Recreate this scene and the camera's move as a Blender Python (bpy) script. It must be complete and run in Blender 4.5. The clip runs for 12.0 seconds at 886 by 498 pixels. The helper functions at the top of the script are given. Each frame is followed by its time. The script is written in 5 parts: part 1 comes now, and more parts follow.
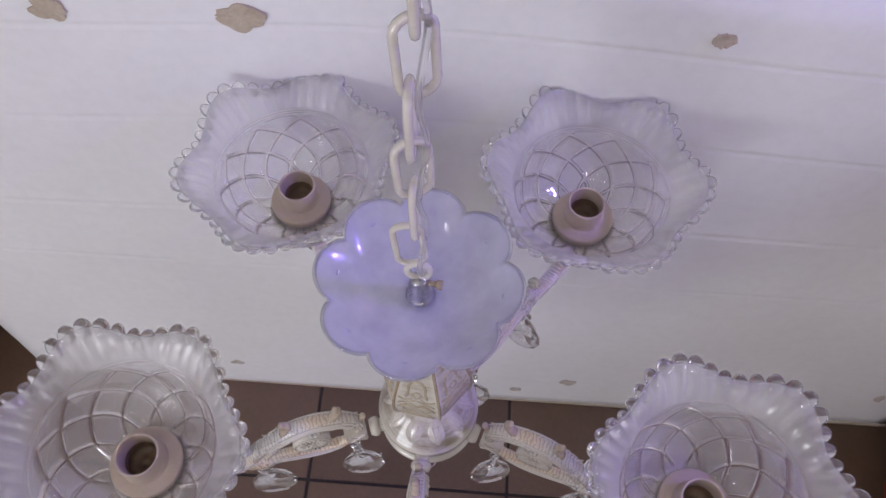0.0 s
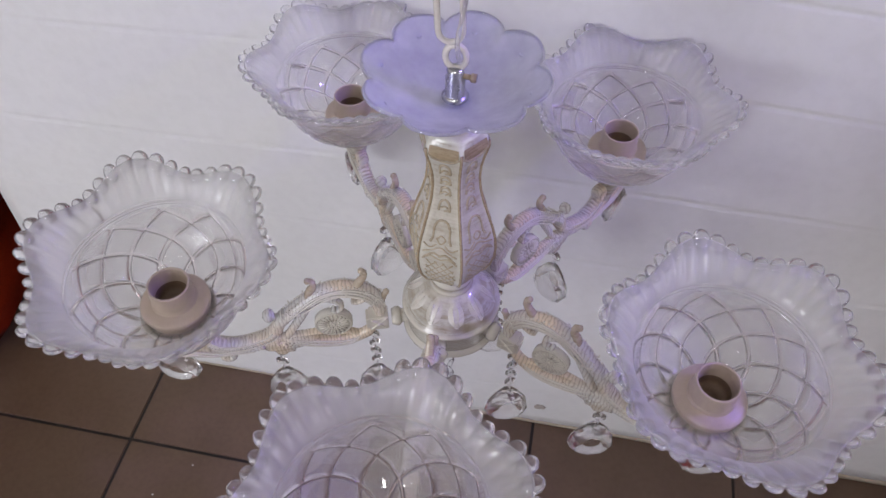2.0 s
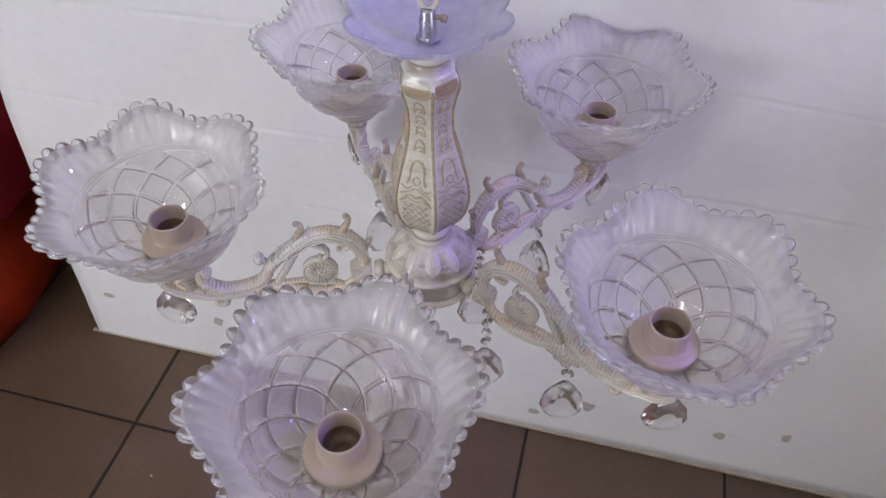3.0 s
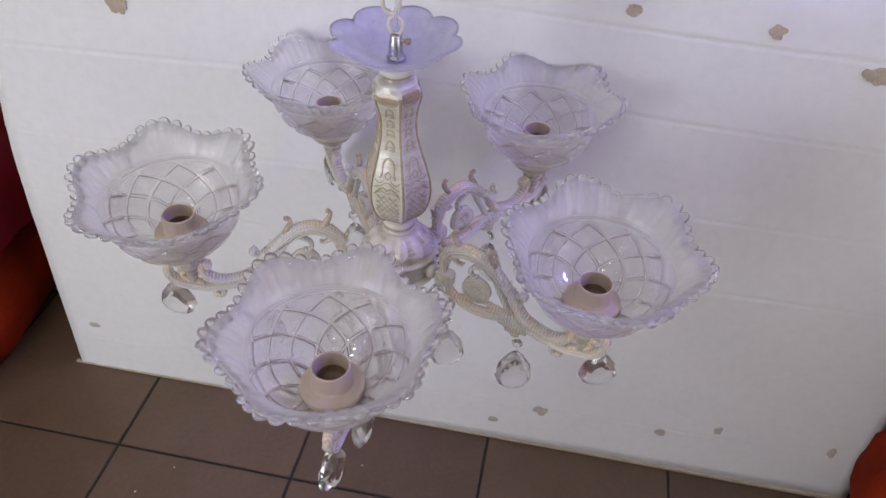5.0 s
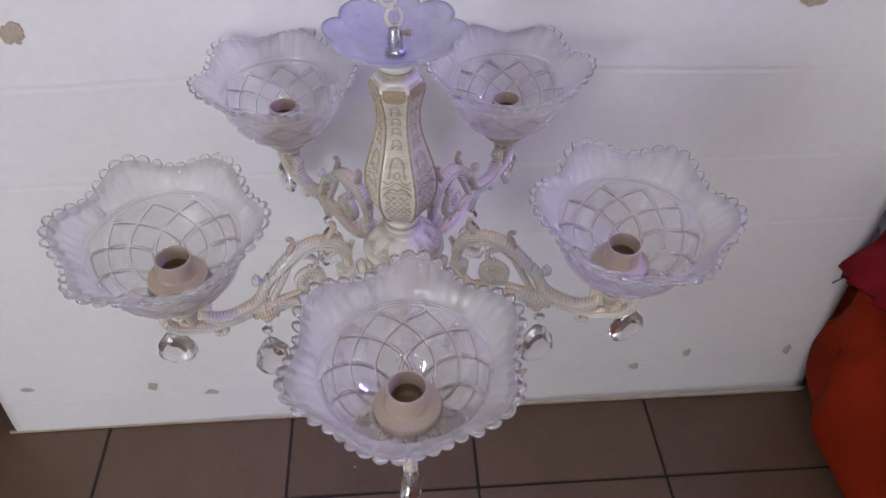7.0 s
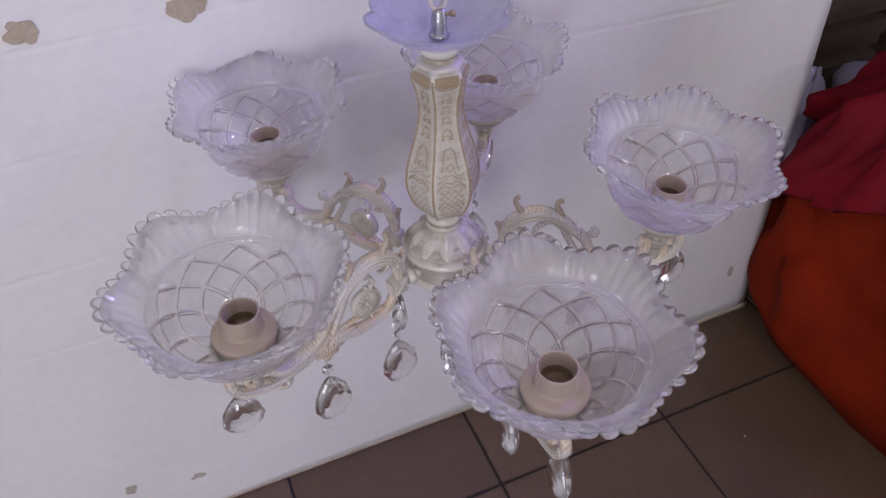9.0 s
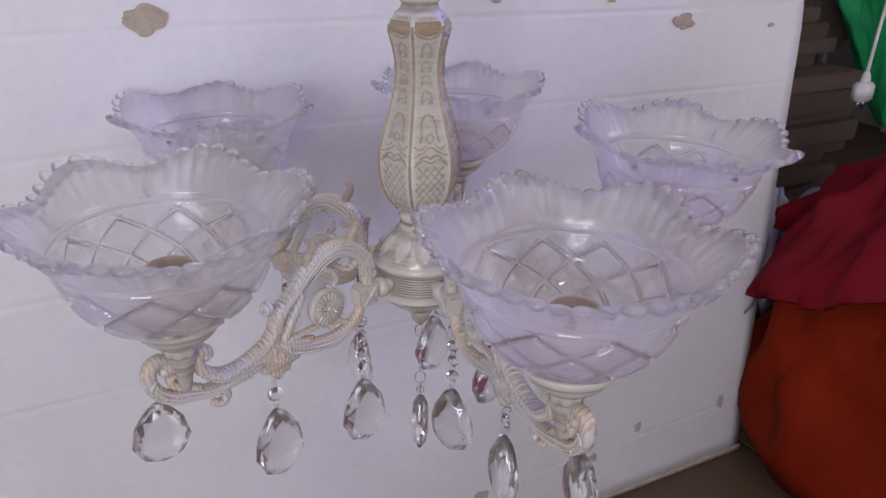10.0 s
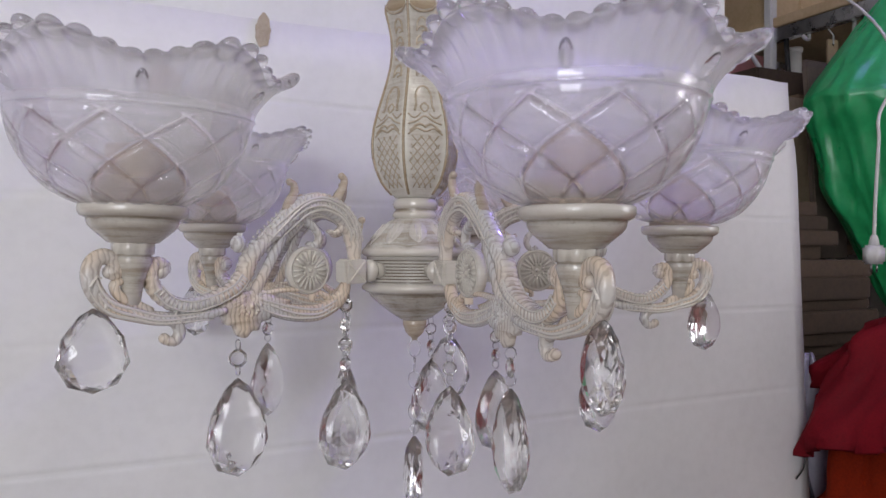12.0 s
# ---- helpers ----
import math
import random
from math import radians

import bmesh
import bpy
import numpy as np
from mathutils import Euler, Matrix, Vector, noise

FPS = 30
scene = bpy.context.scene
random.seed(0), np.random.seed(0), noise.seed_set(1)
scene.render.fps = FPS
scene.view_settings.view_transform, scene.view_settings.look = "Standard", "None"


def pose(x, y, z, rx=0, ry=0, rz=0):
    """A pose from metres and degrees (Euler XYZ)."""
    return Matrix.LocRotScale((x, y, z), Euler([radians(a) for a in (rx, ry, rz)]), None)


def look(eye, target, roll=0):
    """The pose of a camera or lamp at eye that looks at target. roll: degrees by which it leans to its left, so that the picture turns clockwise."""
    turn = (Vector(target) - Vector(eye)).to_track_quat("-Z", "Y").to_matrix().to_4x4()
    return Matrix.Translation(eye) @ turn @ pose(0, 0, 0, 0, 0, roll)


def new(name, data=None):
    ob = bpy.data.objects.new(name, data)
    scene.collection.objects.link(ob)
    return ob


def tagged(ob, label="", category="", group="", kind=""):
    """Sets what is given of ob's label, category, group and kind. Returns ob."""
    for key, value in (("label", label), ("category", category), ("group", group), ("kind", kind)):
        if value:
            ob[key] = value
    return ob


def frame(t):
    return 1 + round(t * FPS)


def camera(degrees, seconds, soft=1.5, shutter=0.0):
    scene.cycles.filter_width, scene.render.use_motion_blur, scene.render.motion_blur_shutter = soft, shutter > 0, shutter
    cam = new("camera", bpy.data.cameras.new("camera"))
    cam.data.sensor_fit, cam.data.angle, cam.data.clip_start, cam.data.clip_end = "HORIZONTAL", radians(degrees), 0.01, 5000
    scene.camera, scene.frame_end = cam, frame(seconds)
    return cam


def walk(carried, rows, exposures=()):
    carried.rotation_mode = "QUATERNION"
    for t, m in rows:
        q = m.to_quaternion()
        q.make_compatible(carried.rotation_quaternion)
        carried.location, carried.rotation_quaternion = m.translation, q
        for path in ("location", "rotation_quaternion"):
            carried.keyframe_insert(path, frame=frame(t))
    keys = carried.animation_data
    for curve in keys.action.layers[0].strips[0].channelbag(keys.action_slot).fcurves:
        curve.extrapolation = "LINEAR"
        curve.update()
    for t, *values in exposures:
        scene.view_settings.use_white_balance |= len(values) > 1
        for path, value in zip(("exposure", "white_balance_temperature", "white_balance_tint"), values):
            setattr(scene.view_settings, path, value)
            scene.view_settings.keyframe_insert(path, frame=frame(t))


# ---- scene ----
cam = camera(61.2, 12.0)
PATH = [
    (0, (0.039, -0.22, 1.537), (-0.04, 0.719, -0.226), -0.6),
    (0.5, (0.042, -0.249, 1.519), (-0.047, 0.7, -0.239), 0.4),
    (1, (0.054, -0.305, 1.482), (-0.082, 0.706, -0.238), 0.7),
    (1.5, (0.07, -0.373, 1.443), (-0.127, 0.746, -0.204), 0.2),
    (2, (0.08, -0.443, 1.428), (-0.153, 0.77, -0.145), 0.2),
    (2.5, (0.108, -0.5, 1.403), (-0.152, 0.759, -0.129), -0.1),
    (3, (0.158, -0.549, 1.396), (-0.176, 0.763, -0.075), 0.2),
    (3.2, (0.186, -0.57, 1.396), (-0.187, 0.754, -0.055), 0.1),
    (4.8, (0.229, -0.715, 1.434), (-0.088, 0.74, 0.1), 2.1),
    (5, (0.194, -0.731, 1.439), (-0.067, 0.735, 0.104), 1.9),
    (5.5, (0.117, -0.748, 1.449), (-0.029, 0.732, 0.111), 1.8),
    (6, (0.095, -0.735, 1.447), (-0.009, 0.741, 0.101), 1.1),
    (6.5, (0.089, -0.715, 1.443), (-0.04, 0.733, 0.069), 0.3),
    (7, (0.003, -0.697, 1.442), (0.107, 0.725, 0.04), 0.5),
    (7.2, (-0.034, -0.689, 1.451), (0.139, 0.719, 0.041), 0.1),
    (8.8, (-0.243, -0.65, 1.408), (0.288, 0.702, 0.033), -1.1),
    (9, (-0.258, -0.634, 1.394), (0.291, 0.723, 0.032), -1.6),
    (9.5, (-0.274, -0.652, 1.282), (0.395, 0.789, 0.068), 0.3),
    (10, (-0.303, -0.662, 1.104), (0.511, 0.966, 0.276), 0.7),
    (10.5, (-0.308, -0.661, 1.021), (0.551, 1.023, 0.367), 0.5),
    (11, (-0.292, -0.654, 0.93), (0.568, 1.084, 0.44), 0.1),
    (11.5, (-0.289, -0.671, 0.849), (0.591, 1.1, 0.549), 0.0),
    (12, (-0.286, -0.679, 0.769), (0.561, 1.133, 0.764), 0.2),
]
walk(cam, [(t, look(eye, target, roll)) for t, eye, target, roll in PATH], [(0, -0.13, 6380, 14), (3, 0.0, 6400, 10), (5, 0.0, 6450, 10), (7, -0.12, 6400, 12), (9, -0.2, 6260, 18), (10.5, -0.17, 6230, 18), (12, -0.09, 6450, 11)])

# ---- light, exposure ----
world = bpy.data.worlds.new("world")
scene.world = world
world.use_nodes = True
world.node_tree.nodes["Background"].inputs["Color"].default_value = (0.75, 0.72, 0.9, 1)
world.node_tree.nodes["Background"].inputs["Strength"].default_value = 0.3


def area_lamp(name, eye, target, sx, sy, watts, colour):
    data = bpy.data.lights.new(name, "AREA")
    data.shape, data.size, data.size_y, data.energy, data.color = "RECTANGLE", sx, sy, watts, colour
    ob = new(name, data)
    ob.matrix_world = look(eye, target)
    return ob


VIOLET_AT = (1.3, 0.10, 1.94)
CEILING_SPOTS = ((-0.75, -0.9, 2.56), (0.05, -0.85, 2.56), (0.25, -1.8, 2.56), (-0.5, -1.8, 2.56))
# key light from the left front, its window out of view
area_lamp("daylight", (-1.6, -2.36, 1.05), (0.0, 0.1, 0.75), 1.0, 1.25, 36, (0.93, 0.95, 1.0))
# made-up east source, added to brighten the right side
area_lamp("daylight", (2.66, -1.25, 1.15), (0.3, 0.1, 0.7), 1.0, 1.2, 16, (0.97, 0.95, 1.0))
violet = bpy.data.lights.new("violet_light", "SPOT")
violet.energy, violet.color, violet.spot_size, violet.spot_blend, violet.shadow_soft_size = 72, (0.30, 0.20, 1.0), radians(46), 0.75, 0.05
new("violet_light", violet).matrix_world = look(VIOLET_AT, (0.02, 0.0, 0.86))
for at in CEILING_SPOTS:
    area_lamp("ceiling_bulb", at, (at[0], at[1], 0.0), 0.06, 0.06, 1.5, (1.0, 0.96, 0.9))


# ---- materials ----
def material(name):
    m = bpy.data.materials.new(name)
    m.use_nodes = True
    nt = m.node_tree
    nt.nodes.clear()
    out = nt.nodes.new("ShaderNodeOutputMaterial")
    return m, nt, out


def noise_node(nt, scale, detail=4.0, rough=0.55, coords="Object"):
    tc = nt.nodes.new("ShaderNodeTexCoord")
    n = nt.nodes.new("ShaderNodeTexNoise")
    n.inputs["Scale"].default_value = scale
    n.inputs["Detail"].default_value = detail
    n.inputs["Roughness"].default_value = rough
    nt.links.new(tc.outputs[coords], n.inputs["Vector"])
    return n


def ramp(nt, src, stops):
    r = nt.nodes.new("ShaderNodeValToRGB")
    el = r.color_ramp.elements
    while len(el) < len(stops):
        el.new(0.5)
    for e, (p, c) in zip(el, stops):
        e.position, e.color = p, (*c, 1)
    nt.links.new(src, r.inputs["Fac"])
    return r


def mixed(nt, fac, a, b, mode="MIX"):
    m = nt.nodes.new("ShaderNodeMix")
    m.data_type, m.blend_type = "RGBA", mode
    for sock, val in ((m.inputs[0], fac), (m.inputs[6], a), (m.inputs[7], b)):
        if isinstance(val, (int, float)):
            sock.default_value = val
        elif isinstance(val, tuple):
            sock.default_value = (*val, 1)
        else:
            nt.links.new(val, sock)
    return m.outputs[2]


def bump(nt, height, strength, distance=0.002):
    b = nt.nodes.new("ShaderNodeBump")
    b.inputs["Strength"].default_value = strength
    b.inputs["Distance"].default_value = distance
    nt.links.new(height, b.inputs["Height"])
    return b.outputs["Normal"]


def surface(name, base, dark, big=3.0, fine=120.0, rough=0.5, spread=0.12, bumps=0.2, dist=0.001, metal=0.0, mid=0.5, per_object=0.0, sheen=0.0, gloss=0.5):
    """Two scales of variation between base and dark, with a fine relief."""
    m, nt, out = material(name)
    p = nt.nodes.new("ShaderNodeBsdfPrincipled")
    n1, n2 = noise_node(nt, big), noise_node(nt, fine, 3.0)
    r1 = ramp(nt, n1.outputs["Fac"], [(max(0.0, mid - 0.2), dark), (min(1.0, mid + 0.15), base)])
    col = mixed(nt, 0.35, r1.outputs["Color"], ramp(nt, n2.outputs["Fac"], [(0.3, dark), (0.6, base)]).outputs["Color"])
    if per_object:
        info = nt.nodes.new("ShaderNodeObjectInfo")
        v = nt.nodes.new("ShaderNodeMapRange")
        v.inputs["To Min"].default_value, v.inputs["To Max"].default_value = 1 - per_object, 1 + per_object
        nt.links.new(info.outputs["Random"], v.inputs["Value"])
        hsv = nt.nodes.new("ShaderNodeHueSaturation")
        nt.links.new(v.outputs["Result"], hsv.inputs["Value"])
        nt.links.new(col, hsv.inputs["Color"])
        col = hsv.outputs["Color"]
    nt.links.new(col, p.inputs["Base Color"])
    rr = nt.nodes.new("ShaderNodeMapRange")
    rr.inputs["To Min"].default_value, rr.inputs["To Max"].default_value = max(0.03, rough - spread), min(1, rough + spread)
    nt.links.new(n1.outputs["Fac"], rr.inputs["Value"])
    nt.links.new(rr.outputs["Result"], p.inputs["Roughness"])
    p.inputs["Metallic"].default_value = metal
    p.inputs["Specular IOR Level"].default_value = gloss
    if sheen:
        p.inputs["Sheen Weight"].default_value = sheen
    if bumps:
        nt.links.new(bump(nt, n2.outputs["Fac"], bumps, dist), p.inputs["Normal"])
    nt.links.new(p.outputs["BSDF"], out.inputs["Surface"])
    return m


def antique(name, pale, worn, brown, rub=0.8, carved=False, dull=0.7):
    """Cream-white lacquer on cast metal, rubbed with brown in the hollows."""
    m, nt, out = material(name)
    p = nt.nodes.new("ShaderNodeBsdfPrincipled")
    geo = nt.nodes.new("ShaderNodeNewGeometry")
    n1, n2, n3 = noise_node(nt, 30.0), noise_node(nt, 260.0, 3.0, 0.7), noise_node(nt, 520.0, 2.0)
    brush = nt.nodes.new("ShaderNodeMapping")
    brush.inputs["Scale"].default_value = (0.6, 0.6, 7.0)
    nt.links.new(n1.inputs["Vector"].links[0].from_socket, brush.inputs["Vector"])
    nt.links.new(brush.outputs["Vector"], n1.inputs["Vector"])
    col = mixed(nt, ramp(nt, n1.outputs["Fac"], [(0.42, (0, 0, 0)), (0.66, (1, 1, 1))]).outputs["Color"], pale, worn)
    speck = ramp(nt, n2.outputs["Fac"], [(0.50, (0, 0, 0)), (0.75, (0.4, 0.4, 0.4))])
    col = mixed(nt, speck.outputs["Color"], col, brown)
    n4 = noise_node(nt, 34.0, 6.0, 0.75)
    drag = nt.nodes.new("ShaderNodeMapping")
    drag.inputs["Scale"].default_value = (0.8, 0.8, 9.0)
    nt.links.new(n4.inputs["Vector"].links[0].from_socket, drag.inputs["Vector"])
    nt.links.new(drag.outputs["Vector"], n4.inputs["Vector"])
    streak = ramp(nt, n4.outputs["Fac"], [(0.50, (0, 0, 0)), (0.66, (dull, dull, dull))])
    col = mixed(nt, streak.outputs["Color"], col, brown)
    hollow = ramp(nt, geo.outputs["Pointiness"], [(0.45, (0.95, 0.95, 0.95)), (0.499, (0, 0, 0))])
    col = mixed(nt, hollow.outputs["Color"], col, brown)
    crest = ramp(nt, geo.outputs["Pointiness"], [(0.502, (0, 0, 0)), (0.54, (rub, rub, rub))])
    col = mixed(nt, crest.outputs["Color"], col, tuple(min(0.74, 1.35 * v) for v in pale))
    nt.links.new(col, p.inputs["Base Color"])
    p.inputs["Roughness"].default_value = 0.27
    p.inputs["Coat Weight"].default_value = 0.6
    p.inputs["Coat Roughness"].default_value = 0.09
    grain = bump(nt, n3.outputs["Fac"], 0.25, 0.0006)
    if carved:
        # shallow leaf carving: winding bands, brown wash left in their hollows, cool and warm lacquer
        w = nt.nodes.new("ShaderNodeTexWave")
        w.inputs["Scale"].default_value, w.inputs["Distortion"].default_value = 80.0, 5.0
        w.inputs["Detail"].default_value, w.inputs["Detail Scale"].default_value = 1.0, 1.4
        tc = nt.nodes.new("ShaderNodeTexCoord")
        nt.links.new(tc.outputs["Object"], w.inputs["Vector"])
        tone = ramp(nt, noise_node(nt, 16.0, 1.0).outputs["Fac"], [(0.42, (0.93, 0.97, 1.05)), (0.58, (1.07, 0.95, 0.83))])
        col = mixed(nt, 1.0, col, tone.outputs["Color"], "MULTIPLY")
        wash = ramp(nt, w.outputs["Fac"], [(0.08, (0.34, 0.34, 0.34)), (0.36, (0, 0, 0))])
        col = mixed(nt, wash.outputs["Color"], col, brown)
        nt.links.new(col, p.inputs["Base Color"])
        b2 = nt.nodes.new("ShaderNodeBump")
        b2.inputs["Strength"].default_value, b2.inputs["Distance"].default_value = 0.35, 0.0008
        nt.links.new(w.outputs["Fac"], b2.inputs["Height"])
        nt.links.new(grain, b2.inputs["Normal"])
        grain = b2.outputs["Normal"]
    nt.links.new(grain, p.inputs["Normal"])
    nt.links.new(p.outputs["BSDF"], out.inputs["Surface"])
    return m


def rim_gloss(nt, straight):
    """Share of gloss on a thin glass wall: small head-on, full at a glancing angle."""
    lw = nt.nodes.new("ShaderNodeLayerWeight")
    lw.inputs["Blend"].default_value = 0.5
    p = nt.nodes.new("ShaderNodeMath")
    p.operation = "POWER"
    p.inputs[1].default_value = 5.0
    nt.links.new(lw.outputs["Facing"], p.inputs[0])
    m = nt.nodes.new("ShaderNodeMapRange")
    m.inputs["To Min"].default_value, m.inputs["To Max"].default_value = straight, 0.9
    nt.links.new(p.outputs[0], m.inputs["Value"])
    return m.outputs["Result"]


def clear_glass(name, see_through, haze, tint=(0.97, 0.96, 0.99), ior=1.46, rough=0.01, shine=0.03):
    """Pressed glass: a thin wall that lets light straight through, a refracting share and a slight milky haze."""
    m, nt, out = material(name)
    g = nt.nodes.new("ShaderNodeBsdfGlass")
    g.inputs["IOR"].default_value, g.inputs["Roughness"].default_value = ior, rough
    g.inputs["Color"].default_value = (*tint, 1)
    t = nt.nodes.new("ShaderNodeBsdfTransparent")
    t.inputs["Color"].default_value = (*tint, 1)
    gloss = nt.nodes.new("ShaderNodeBsdfGlossy")
    gloss.inputs["Roughness"].default_value = 0.025
    thin = nt.nodes.new("ShaderNodeMixShader")
    nt.links.new(rim_gloss(nt, shine), thin.inputs["Fac"])
    nt.links.new(t.outputs["BSDF"], thin.inputs[1])
    nt.links.new(gloss.outputs["BSDF"], thin.inputs[2])
    body = nt.nodes.new("ShaderNodeMixShader")
    body.inputs["Fac"].default_value = see_through
    nt.links.new(g.outputs["BSDF"], body.inputs[1])
    nt.links.new(thin.outputs["Shader"], body.inputs[2])
    last = body.outputs["Shader"]
    if haze:
        n = noise_node(nt, 40.0)
        tr = nt.nodes.new("ShaderNodeBsdfTranslucent")
        tr.inputs["Color"].default_value = (0.96, 0.96, 0.97, 1)
        di = nt.nodes.new("ShaderNodeBsdfDiffuse")
        di.inputs["Color"].default_value = (0.96, 0.96, 0.97, 1)
        both = nt.nodes.new("ShaderNodeMixShader")
        nt.links.new(tr.outputs["BSDF"], both.inputs[1])
        nt.links.new(di.outputs["BSDF"], both.inputs[2])
        hz = nt.nodes.new("ShaderNodeMapRange")
        hz.inputs["To Min"].default_value, hz.inputs["To Max"].default_value = haze * 0.6, haze * 1.4
        nt.links.new(n.outputs["Fac"], hz.inputs["Value"])
        milky = nt.nodes.new("ShaderNodeMixShader")
        nt.links.new(hz.outputs["Result"], milky.inputs["Fac"])
        nt.links.new(last, milky.inputs[1])
        nt.links.new(both.outputs["Shader"], milky.inputs[2])
        last = milky.outputs["Shader"]
    nt.links.new(last, out.inputs["Surface"])
    return m


def bowl_glass(name):
    """Pressed glass whose share of refraction and haze follows the cutting and the fluting of the mould."""
    m, nt, out = material(name)
    cut = nt.nodes.new("ShaderNodeAttribute")
    cut.attribute_name = "cut"
    flute = nt.nodes.new("ShaderNodeAttribute")
    flute.attribute_name = "flute"

    def blend(plain, fluted, grooved):
        a = nt.nodes.new("ShaderNodeMix")
        a.inputs[2].default_value, a.inputs[3].default_value = plain, fluted
        nt.links.new(flute.outputs["Fac"], a.inputs[0])
        d = nt.nodes.new("ShaderNodeMix")
        d.inputs[3].default_value = grooved
        nt.links.new(a.outputs[0], d.inputs[2])
        nt.links.new(cut.outputs["Fac"], d.inputs[0])
        return d.outputs[0]

    g = nt.nodes.new("ShaderNodeBsdfGlass")
    g.inputs["IOR"].default_value, g.inputs["Roughness"].default_value = 1.46, 0.015
    g.inputs["Color"].default_value = (0.935, 0.915, 0.915, 1)   # tint put in to darken the cuts, where refraction would show dark floor
    t = nt.nodes.new("ShaderNodeBsdfTransparent")
    gloss = nt.nodes.new("ShaderNodeBsdfGlossy")
    gloss.inputs["Roughness"].default_value = 0.03
    tr = nt.nodes.new("ShaderNodeBsdfTranslucent")
    di = nt.nodes.new("ShaderNodeBsdfDiffuse")
    for n in (tr, di):
        n.inputs["Color"].default_value = (0.98, 0.98, 0.985, 1)

    def mix(fac, a, d):
        n = nt.nodes.new("ShaderNodeMixShader")
        if isinstance(fac, float):
            n.inputs["Fac"].default_value = fac
        else:
            nt.links.new(fac, n.inputs["Fac"])
        nt.links.new(a, n.inputs[1])
        nt.links.new(d, n.inputs[2])
        return n.outputs["Shader"]

    thin = mix(rim_gloss(nt, 0.085), t.outputs["BSDF"], gloss.outputs["BSDF"])
    clear = mix(blend(0.80, 0.74, 0.0), g.outputs["BSDF"], thin)
    # milky share also paints in brightness and blur that refracting facets would give
    milky = mix(0.5, tr.outputs["BSDF"], di.outputs["BSDF"])
    nt.links.new(mix(blend(0.23, 0.26, 0.02), clear, milky), out.inputs["Surface"])
    return m


def glow(name, colour, strength):
    m, nt, out = material(name)
    e = nt.nodes.new("ShaderNodeEmission")
    e.inputs["Color"].default_value, e.inputs["Strength"].default_value = (*colour, 1), strength
    nt.links.new(e.outputs["Emission"], out.inputs["Surface"])
    return m


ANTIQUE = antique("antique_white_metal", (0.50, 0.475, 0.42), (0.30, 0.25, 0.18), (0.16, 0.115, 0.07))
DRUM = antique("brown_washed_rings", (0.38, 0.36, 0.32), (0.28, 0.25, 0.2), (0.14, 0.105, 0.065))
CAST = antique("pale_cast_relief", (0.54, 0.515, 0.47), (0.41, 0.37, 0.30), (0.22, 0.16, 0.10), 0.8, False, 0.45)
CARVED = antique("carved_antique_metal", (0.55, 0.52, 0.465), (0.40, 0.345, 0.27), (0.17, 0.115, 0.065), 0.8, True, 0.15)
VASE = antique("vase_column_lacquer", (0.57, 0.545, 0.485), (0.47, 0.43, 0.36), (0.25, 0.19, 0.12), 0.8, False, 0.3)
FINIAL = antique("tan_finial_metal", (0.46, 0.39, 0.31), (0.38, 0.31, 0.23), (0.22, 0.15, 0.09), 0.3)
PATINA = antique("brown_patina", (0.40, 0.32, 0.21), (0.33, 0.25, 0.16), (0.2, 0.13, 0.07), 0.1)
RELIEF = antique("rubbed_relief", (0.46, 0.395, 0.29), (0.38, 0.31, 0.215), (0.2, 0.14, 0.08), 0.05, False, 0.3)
SHADE_GLASS = bowl_glass("pressed_glass")
BEAD_GLASS = clear_glass("pressed_glass_beads", 0.2, 0.07, (1.0, 1.0, 1.0), shine=0.12)
# frosted plate; the violet lamp's light is put into its bluish tint
PLATE_GLASS = clear_glass("frosted_plate_glass", 0.6, 0.40, (0.8, 0.8, 1.0), rough=0.2, shine=0.07)
CRYSTAL = clear_glass("cut_crystal", 0.05, 0.0, (1, 1, 1), 1.6, 0.0, 0.06)
CREAM = surface("cream_bakelite", (0.52, 0.43, 0.345), (0.45, 0.365, 0.285), 30, 200, 0.4, 0.08, 0.05, 0.0004)
STEEL = surface("plated_steel", (0.6, 0.6, 0.62), (0.4, 0.4, 0.42), 30, 200, 0.28, 0.1, 0.05, 0.0004, metal=1.0)
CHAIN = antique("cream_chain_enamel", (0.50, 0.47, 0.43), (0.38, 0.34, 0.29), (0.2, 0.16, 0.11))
BOARD = surface("white_board", (0.77, 0.77, 0.775), (0.69, 0.69, 0.69), 2.2, 60, 0.6, 0.08, 0.12, 0.0012, mid=0.42)
TORN = surface("torn_brown_card", (0.5, 0.43, 0.345), (0.35, 0.285, 0.215), 40, 220, 0.9, 0.05, 0.5, 0.001)
WORN = surface("worn_grey_card", (0.52, 0.47, 0.43), (0.38, 0.33, 0.29), 60, 220, 0.9, 0.05, 0.4, 0.001)
CARD = surface("cardboard", (0.17, 0.11, 0.065), (0.09, 0.058, 0.035), 5, 90, 0.85, 0.08, 0.3, 0.001, per_object=0.25)
TILE = surface("brown_floor_tile", (0.138, 0.087, 0.056), (0.098, 0.059, 0.037), 6, 90, 0.42, 0.12, 0.08, 0.0006, per_object=0.1)
GROUT = surface("dark_grout", (0.035, 0.028, 0.025), (0.02, 0.016, 0.014), 14, 160, 0.9, 0.05, 0.4)
ORANGE = surface("orange_red_cloth", (0.25, 0.018, 0.002), (0.10, 0.007, 0.001), 4, 260, 0.78, 0.1, 0.25, 0.0008, gloss=0.12)
RED = surface("crimson_cloth", (0.21, 0.005, 0.013), (0.10, 0.003, 0.008), 4, 260, 0.7, 0.1, 0.25, 0.0008, gloss=0.15)
